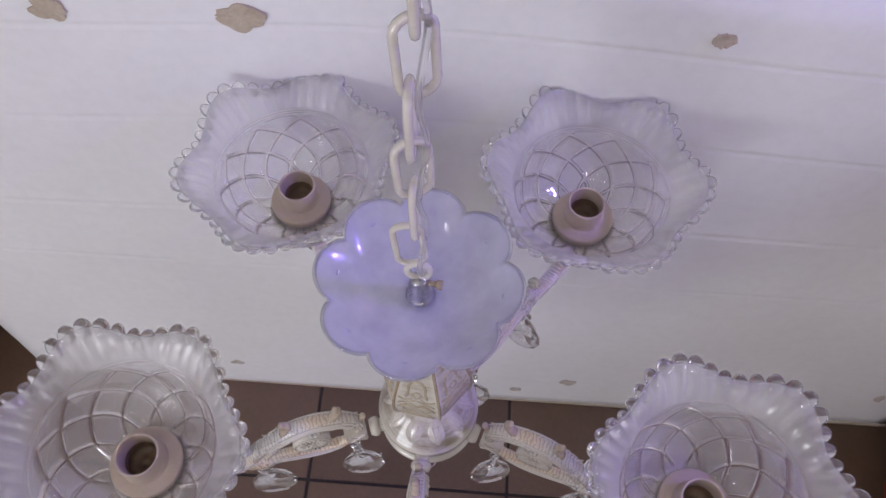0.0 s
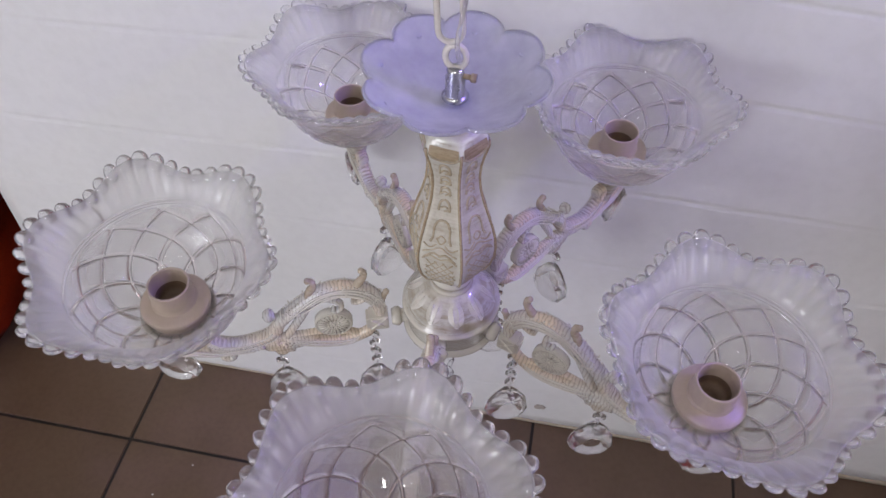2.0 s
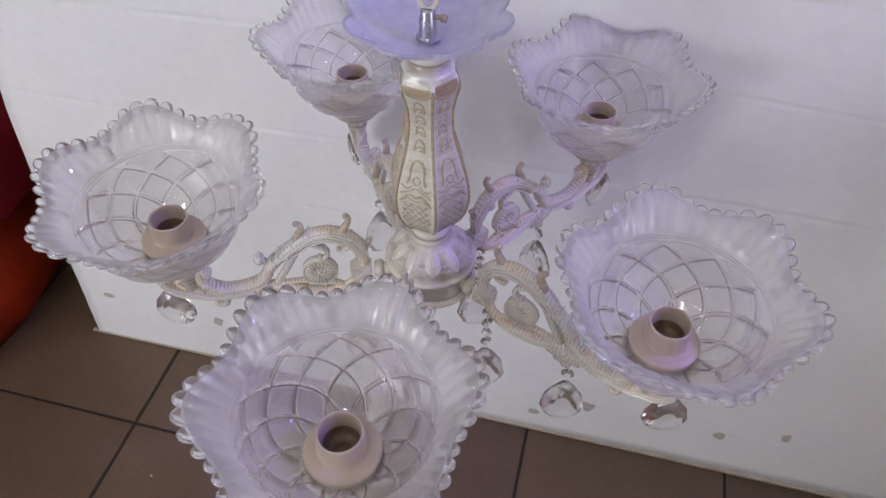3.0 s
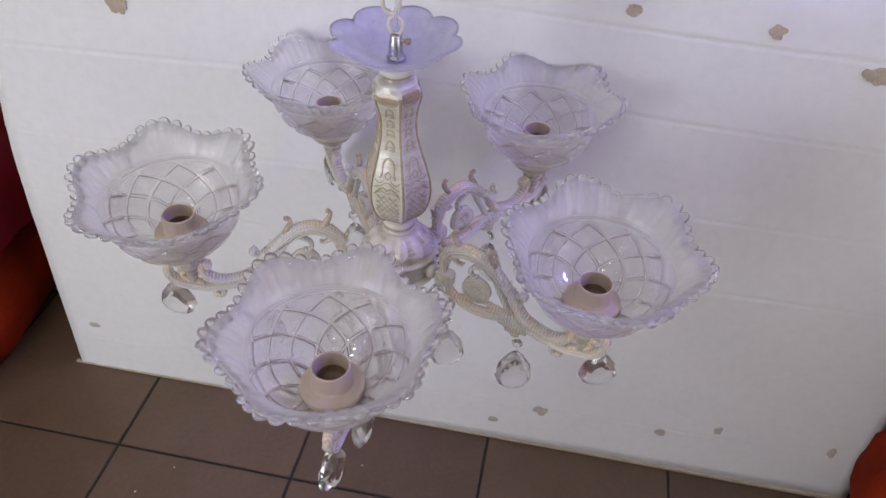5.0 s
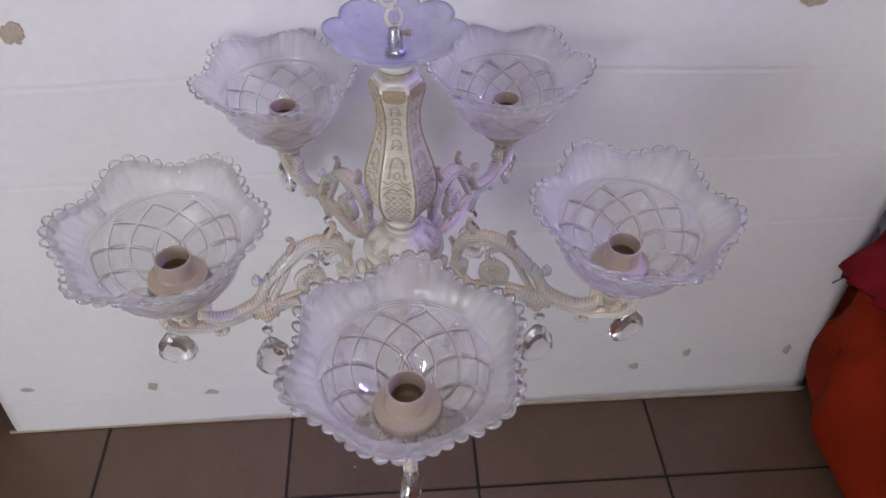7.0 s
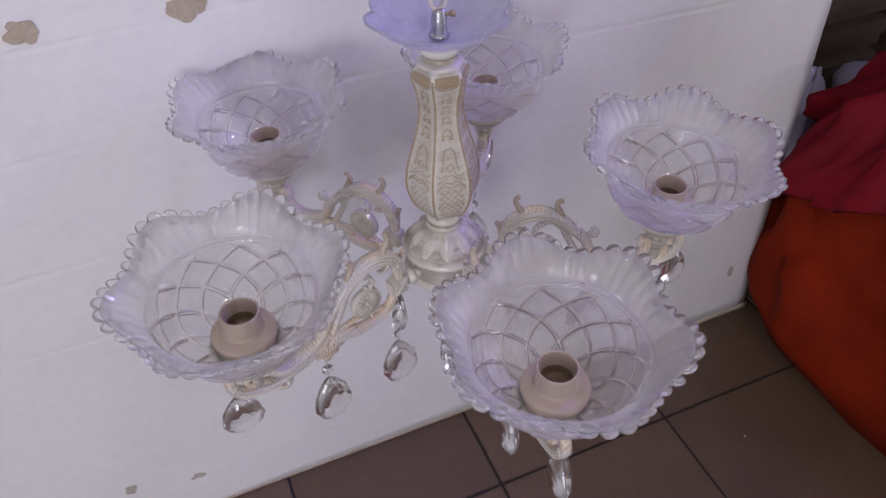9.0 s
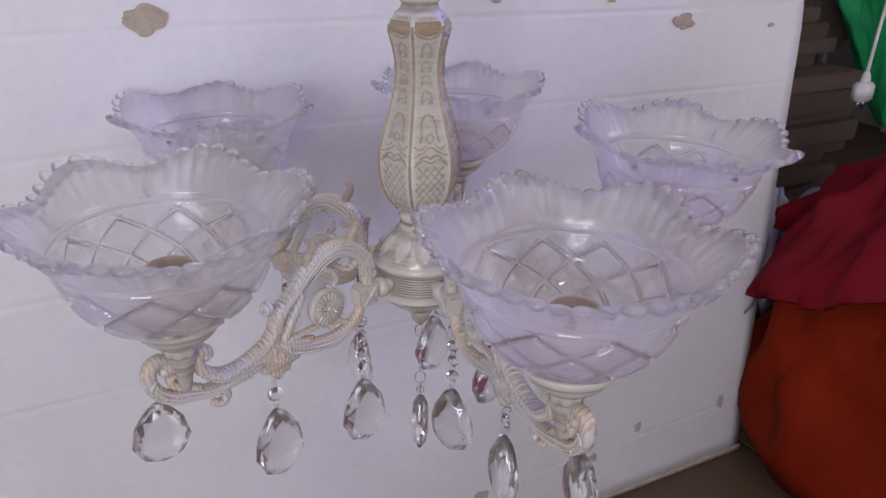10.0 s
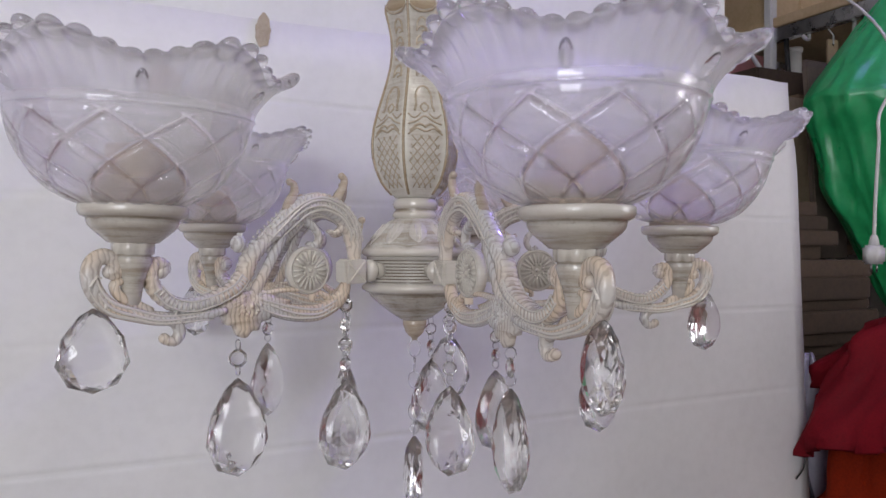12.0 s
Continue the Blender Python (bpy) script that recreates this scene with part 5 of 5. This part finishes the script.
carton((1.85, 0.95, 0.781), (2.2, 1.4, 1.15), SHADED_CARD)
carton((1.64, 0.95, 0.781), (1.83, 1.4, 1.12), SHADED_CARD)

# wooden tag and a loose white cord hanging from the rack's beam
tag = tagged(empty("wooden_tag", (1.812, 0.935, 1.456)), "small tan wooden tag with a hole, hanging from the rack beam", "tag")
boxed("plate", (-0.024, -0.004, -0.115), (0.028, 0.004, -0.03), PINE, tag, 0.004)
# the hole's shade is a near-black disc on the uncut plate
bm = bmesh.new()
tube(bm, [(0, -0.0045, -0.048), (0, -0.0052, -0.048)], 0.005, 10)
part("hole", bm, DARK, tag, "near-black disc that draws the shaded hole of the tag")
bm = bmesh.new()
tube(bm, [(0, -0.006, -0.048), (0.002, -0.004, -0.02), (-0.012, 0.004, 0.002)], 0.003, 6)
part("string", bm, WHITE_PLASTIC, tag)
bm = bmesh.new()
tube(bm, catmull([(1.790, 0.875, 1.58), (1.822, 0.868, 1.50), (1.818, 0.866, 1.42), (1.802, 0.868, 1.33)], 24), 0.006, 8)
tagged(part("hanging_cord", bm, WHITE_PLASTIC), "white cord hanging over the rack beam", "cord")

# crumpled plastic bags between the stack and the sack
for i, (x, y, r, h, mt, lb) in enumerate(((1.10, 0.44, 0.13, 0.44, GREY_FILM, "crumpled grey-violet plastic bag stuffed beside the board"), (1.38, 0.44, 0.15, 0.47, GREY_FILM, "crumpled grey plastic bag of odds and ends"))):
    sack("plastic_bag", (x, y, 0.0), r, 0.09, h, mt, 3.3 + 5 * i, lb, folds=7, depth=0.12, nu=64, nv=32, taper=0.5)

# a roll wrapped in white film with its brown end showing, and a small lilac bag beside the board
roll = tagged(empty("wrapped_roll", (1.215, 0.435, 0.46)), "roll wrapped in crumpled white film, brown end showing", "roll")
roll.rotation_euler = (radians(62), radians(12), radians(-28))
bm = bmesh.new()
lathe(bm, [(0.030, 0.0), (0.044, 0.012), (0.050, 0.05), (0.047, 0.10), (0.050, 0.135), (0.046, 0.150), (0.036, 0.153)], 40, lambda a, k: 1 + 0.10 * noise.noise((math.cos(a) * 2.4, math.sin(a) * 2.4, k * 0.9)))
part("film_wrap", bm, LILAC_FILM, roll, "crumpled white film with a lilac sheen")
bm = bmesh.new()
for k in range(5):
    lathe(bm, [(0.006 + 0.006 * k, 0.150), (0.006 + 0.006 * k, 0.157), (0.0095 + 0.006 * k, 0.157), (0.0095 + 0.006 * k, 0.150)], 28)
part("card_end", bm, TAN_CARD, roll, "brown corrugated card rolled up inside")
sack("plastic_bag", (1.055, 0.40, 0.0), 0.042, 0.05, 0.53, LILAC_FILM, 14.2, "small pale lilac plastic bag squeezed in beside the board", folds=6, depth=0.12, nu=56, nv=32, taper=0.5)

# green bag hanging from the rack
GREEN_AT = (1.78, 0.66)


GREEN_OUTLINE = [(0.08, 0.55), (0.15, 0.58), (0.28, 0.645), (0.53, 0.80), (0.76, 0.94), (0.91, 1.08), (0.985, 1.145), (1.0, 1.168), (0.93, 1.20), (0.60, 1.33), (0.32, 1.44), (0.13, 1.55), (0.05, 1.60)]


def green_mesh():
    """A full bag hung by its gathered top: a fold line round its widest part, creases running from it to the top and to the tail."""
    bm = bmesh.new()
    rings = []
    nv, nu = 84, 150
    prof = catmull([(f, 0, z) for f, z in GREEN_OUTLINE], nv)
    for p in prof:
        f, z = p.x, p.z
        v = (z - 0.55) / 1.05
        ring = []
        for i in range(nu):
            a = 2 * math.pi * i / nu
            c, s = math.cos(a), math.sin(a)
            twist = a + 0.5 * v
            fold = 0.15 * (1 - 2 * abs(noise.noise((math.cos(twist) * 1.7, math.sin(twist) * 1.7, v * 1.3 + 1))))
            fold += 0.045 * (1 - 3 * abs(noise.noise((math.cos(twist) * 4.2, math.sin(twist) * 5.2, v * 0.9 + 3))))
            fold += 0.04 * max(-0.4, 1 - 4 * abs(noise.noise((c * 3.4 - v * 5, s * 3.4 + v * 4, v * 4.0))))
            fold += 0.05 * max(-0.3, 1 - 4 * abs(noise.noise((c * 2.0 + 5 + v * 3, s * 2.0, v * 7.0))))
            fold += 0.05 * noise.noise((c * 2, s * 2, v * 3))
            ff = max(0.03, f * (1 + fold * min(1.0, 2.5 * abs(z - 1.168) + 0.25)))
            ring.append(bm.verts.new((0.335 * ff * c, 0.19 * ff * s, z + 0.03 * f * noise.noise((c * 2.2, s * 2.2, 7)))))
        rings.append(ring)
    ring_faces(bm, rings, caps=(True, True))
    return bm


green_bag = tagged(part("green_bag", green_mesh(), GREEN), "shiny green plastic bag, full and folded, hanging on a cord", "bag")
green_bag.location = (*GREEN_AT, 0.0)
bm = bmesh.new()
tube(bm, [(GREEN_AT[0], GREEN_AT[1], 1.54), (GREEN_AT[0] + 0.004, GREEN_AT[1], 1.9), (GREEN_AT[0], GREEN_AT[1], H)], 0.006, 8)
strap = part("cord", bm, WHITE_PLASTIC, None)
strap.parent, strap.location = green_bag, (-GREEN_AT[0], -GREEN_AT[1], 0)

# white plug on its cord, hanging in front of the green bag
plug = tagged(empty("plug_lead", (1.216, 0.374, 0.758)), "white two-pin plug hanging on a white cord", "plug")
bm = bmesh.new()
box(bm, (-0.022, -0.014, -0.022), (0.022, 0.014, 0.018), 0.005)
lathe(bm, [(0.011, 0.017), (0.009, 0.03), (0.0055, 0.04)], 14)
part("plug_body", bm, WHITE_PLASTIC, plug)
for dx in (-0.009, 0.009):
    bm = bmesh.new()
    tube(bm, [(dx, 0, -0.02), (dx, 0, -0.04)], 0.0022, 8)
    part("pin", bm, STEEL, plug)
bm = bmesh.new()
tube(bm, catmull([(0, 0, 0.035), (0.004, 0, 0.12), (0.018, 0.003, 0.24), (0.03, 0.01, 0.30), (0.10, 0.02, 0.42), (0.2, 0.2, 0.62), (0.22, 0.54, 0.88)], 60), 0.0036, 8)
part("cord", bm, WHITE_PLASTIC, plug)

# tiny crumbs on the tiles
rnd = random.Random(3)
for x, y in ((-0.512, 0.03), (-0.565, -0.04), (-0.35, -0.02), (0.18, -0.12), (0.66, -0.05), (-0.12, 0.12)):
    bm = bmesh.new()
    ball(bm, (0, 0, 0.0012), 0.0016, rnd.uniform(0.8, 2.0), rnd.uniform(0.6, 1.0), 0.8, 8, 5, Matrix.Rotation(rnd.uniform(0, 3), 4, "Z"))
    crumb = tagged(part("crumb", bm, WHITE_PLASTIC), "tiny white crumb lying on the brown tiles", "crumb")
    crumb.location = (x, y, 0.0)
    crumb["group"] = "crumbs on the tiles"

# thin black wire sticking out at the board's side
bm = bmesh.new()
tube(bm, catmull([(0.90, 0.266, 0.45), (0.875, 0.262, 0.42), (0.865, 0.258, 0.38), (0.845, 0.258, 0.36)], 20), 0.0016, 6)
tagged(part("loose_wire", bm, BLACK), "short black wire sticking out beside the board", "wire")


# ---- lamps of the room ----
def lamp_box(name, at, sx, sy, glow_mat, label):
    """A square lamp that shines straight down, on the ceiling or on a rod."""
    root = tagged(empty(name, at), label, "lamp")
    boxed("housing", (-sx / 2 - 0.02, -sy / 2 - 0.02, 0.03), (sx / 2 + 0.02, sy / 2 + 0.02, 0.06), WHITE_METAL, root, 0.004)
    boxed("diffuser", (-sx / 2, -sy / 2, 0.012), (sx / 2, sy / 2, 0.03), glow_mat, root, 0.003)
    if H - at[2] > 0.1:
        bm = bmesh.new()
        tube(bm, [(0, 0, 0.06), (0, 0, H - at[2])], 0.008, 10)
        part("rod", bm, WHITE_METAL, root)
    return root


lamp_box("spot_light", VIOLET_AT, 0.18, 0.18, LAMP_VIOLET, "small violet lamp on a rod beside the display")
for at in CEILING_SPOTS:
    lamp_box("ceiling_light", at, 0.12, 0.12, LAMP_WHITE, "small square white ceiling lamp")["group"] = "ceiling lamps"


# ---- floor tiles, laid last ----
def tile_mesh():
    h = (PITCH - 0.006) / 2
    bm = bmesh.new()
    box(bm, (-h, -h, -0.010), (h, h, 0.0), 0.0015)
    me = bpy.data.meshes.new("tile")
    bm.to_mesh(me)
    bm.free()
    me.materials.append(TILE)
    return me


tile_data = tile_mesh()
for i in range(-6, 11):
    for j in range(-8, 7):
        cx, cy = TX + PITCH * (i + 0.5) , TY + PITCH * (j + 0.5)
        if X0 - 0.1 < cx < X1 + 0.05 and Y0 - 0.1 < cy < Y1 + 0.05:
            t = new("tile", tile_data)
            t.location, t.parent = (cx, cy, 0), floor_slab
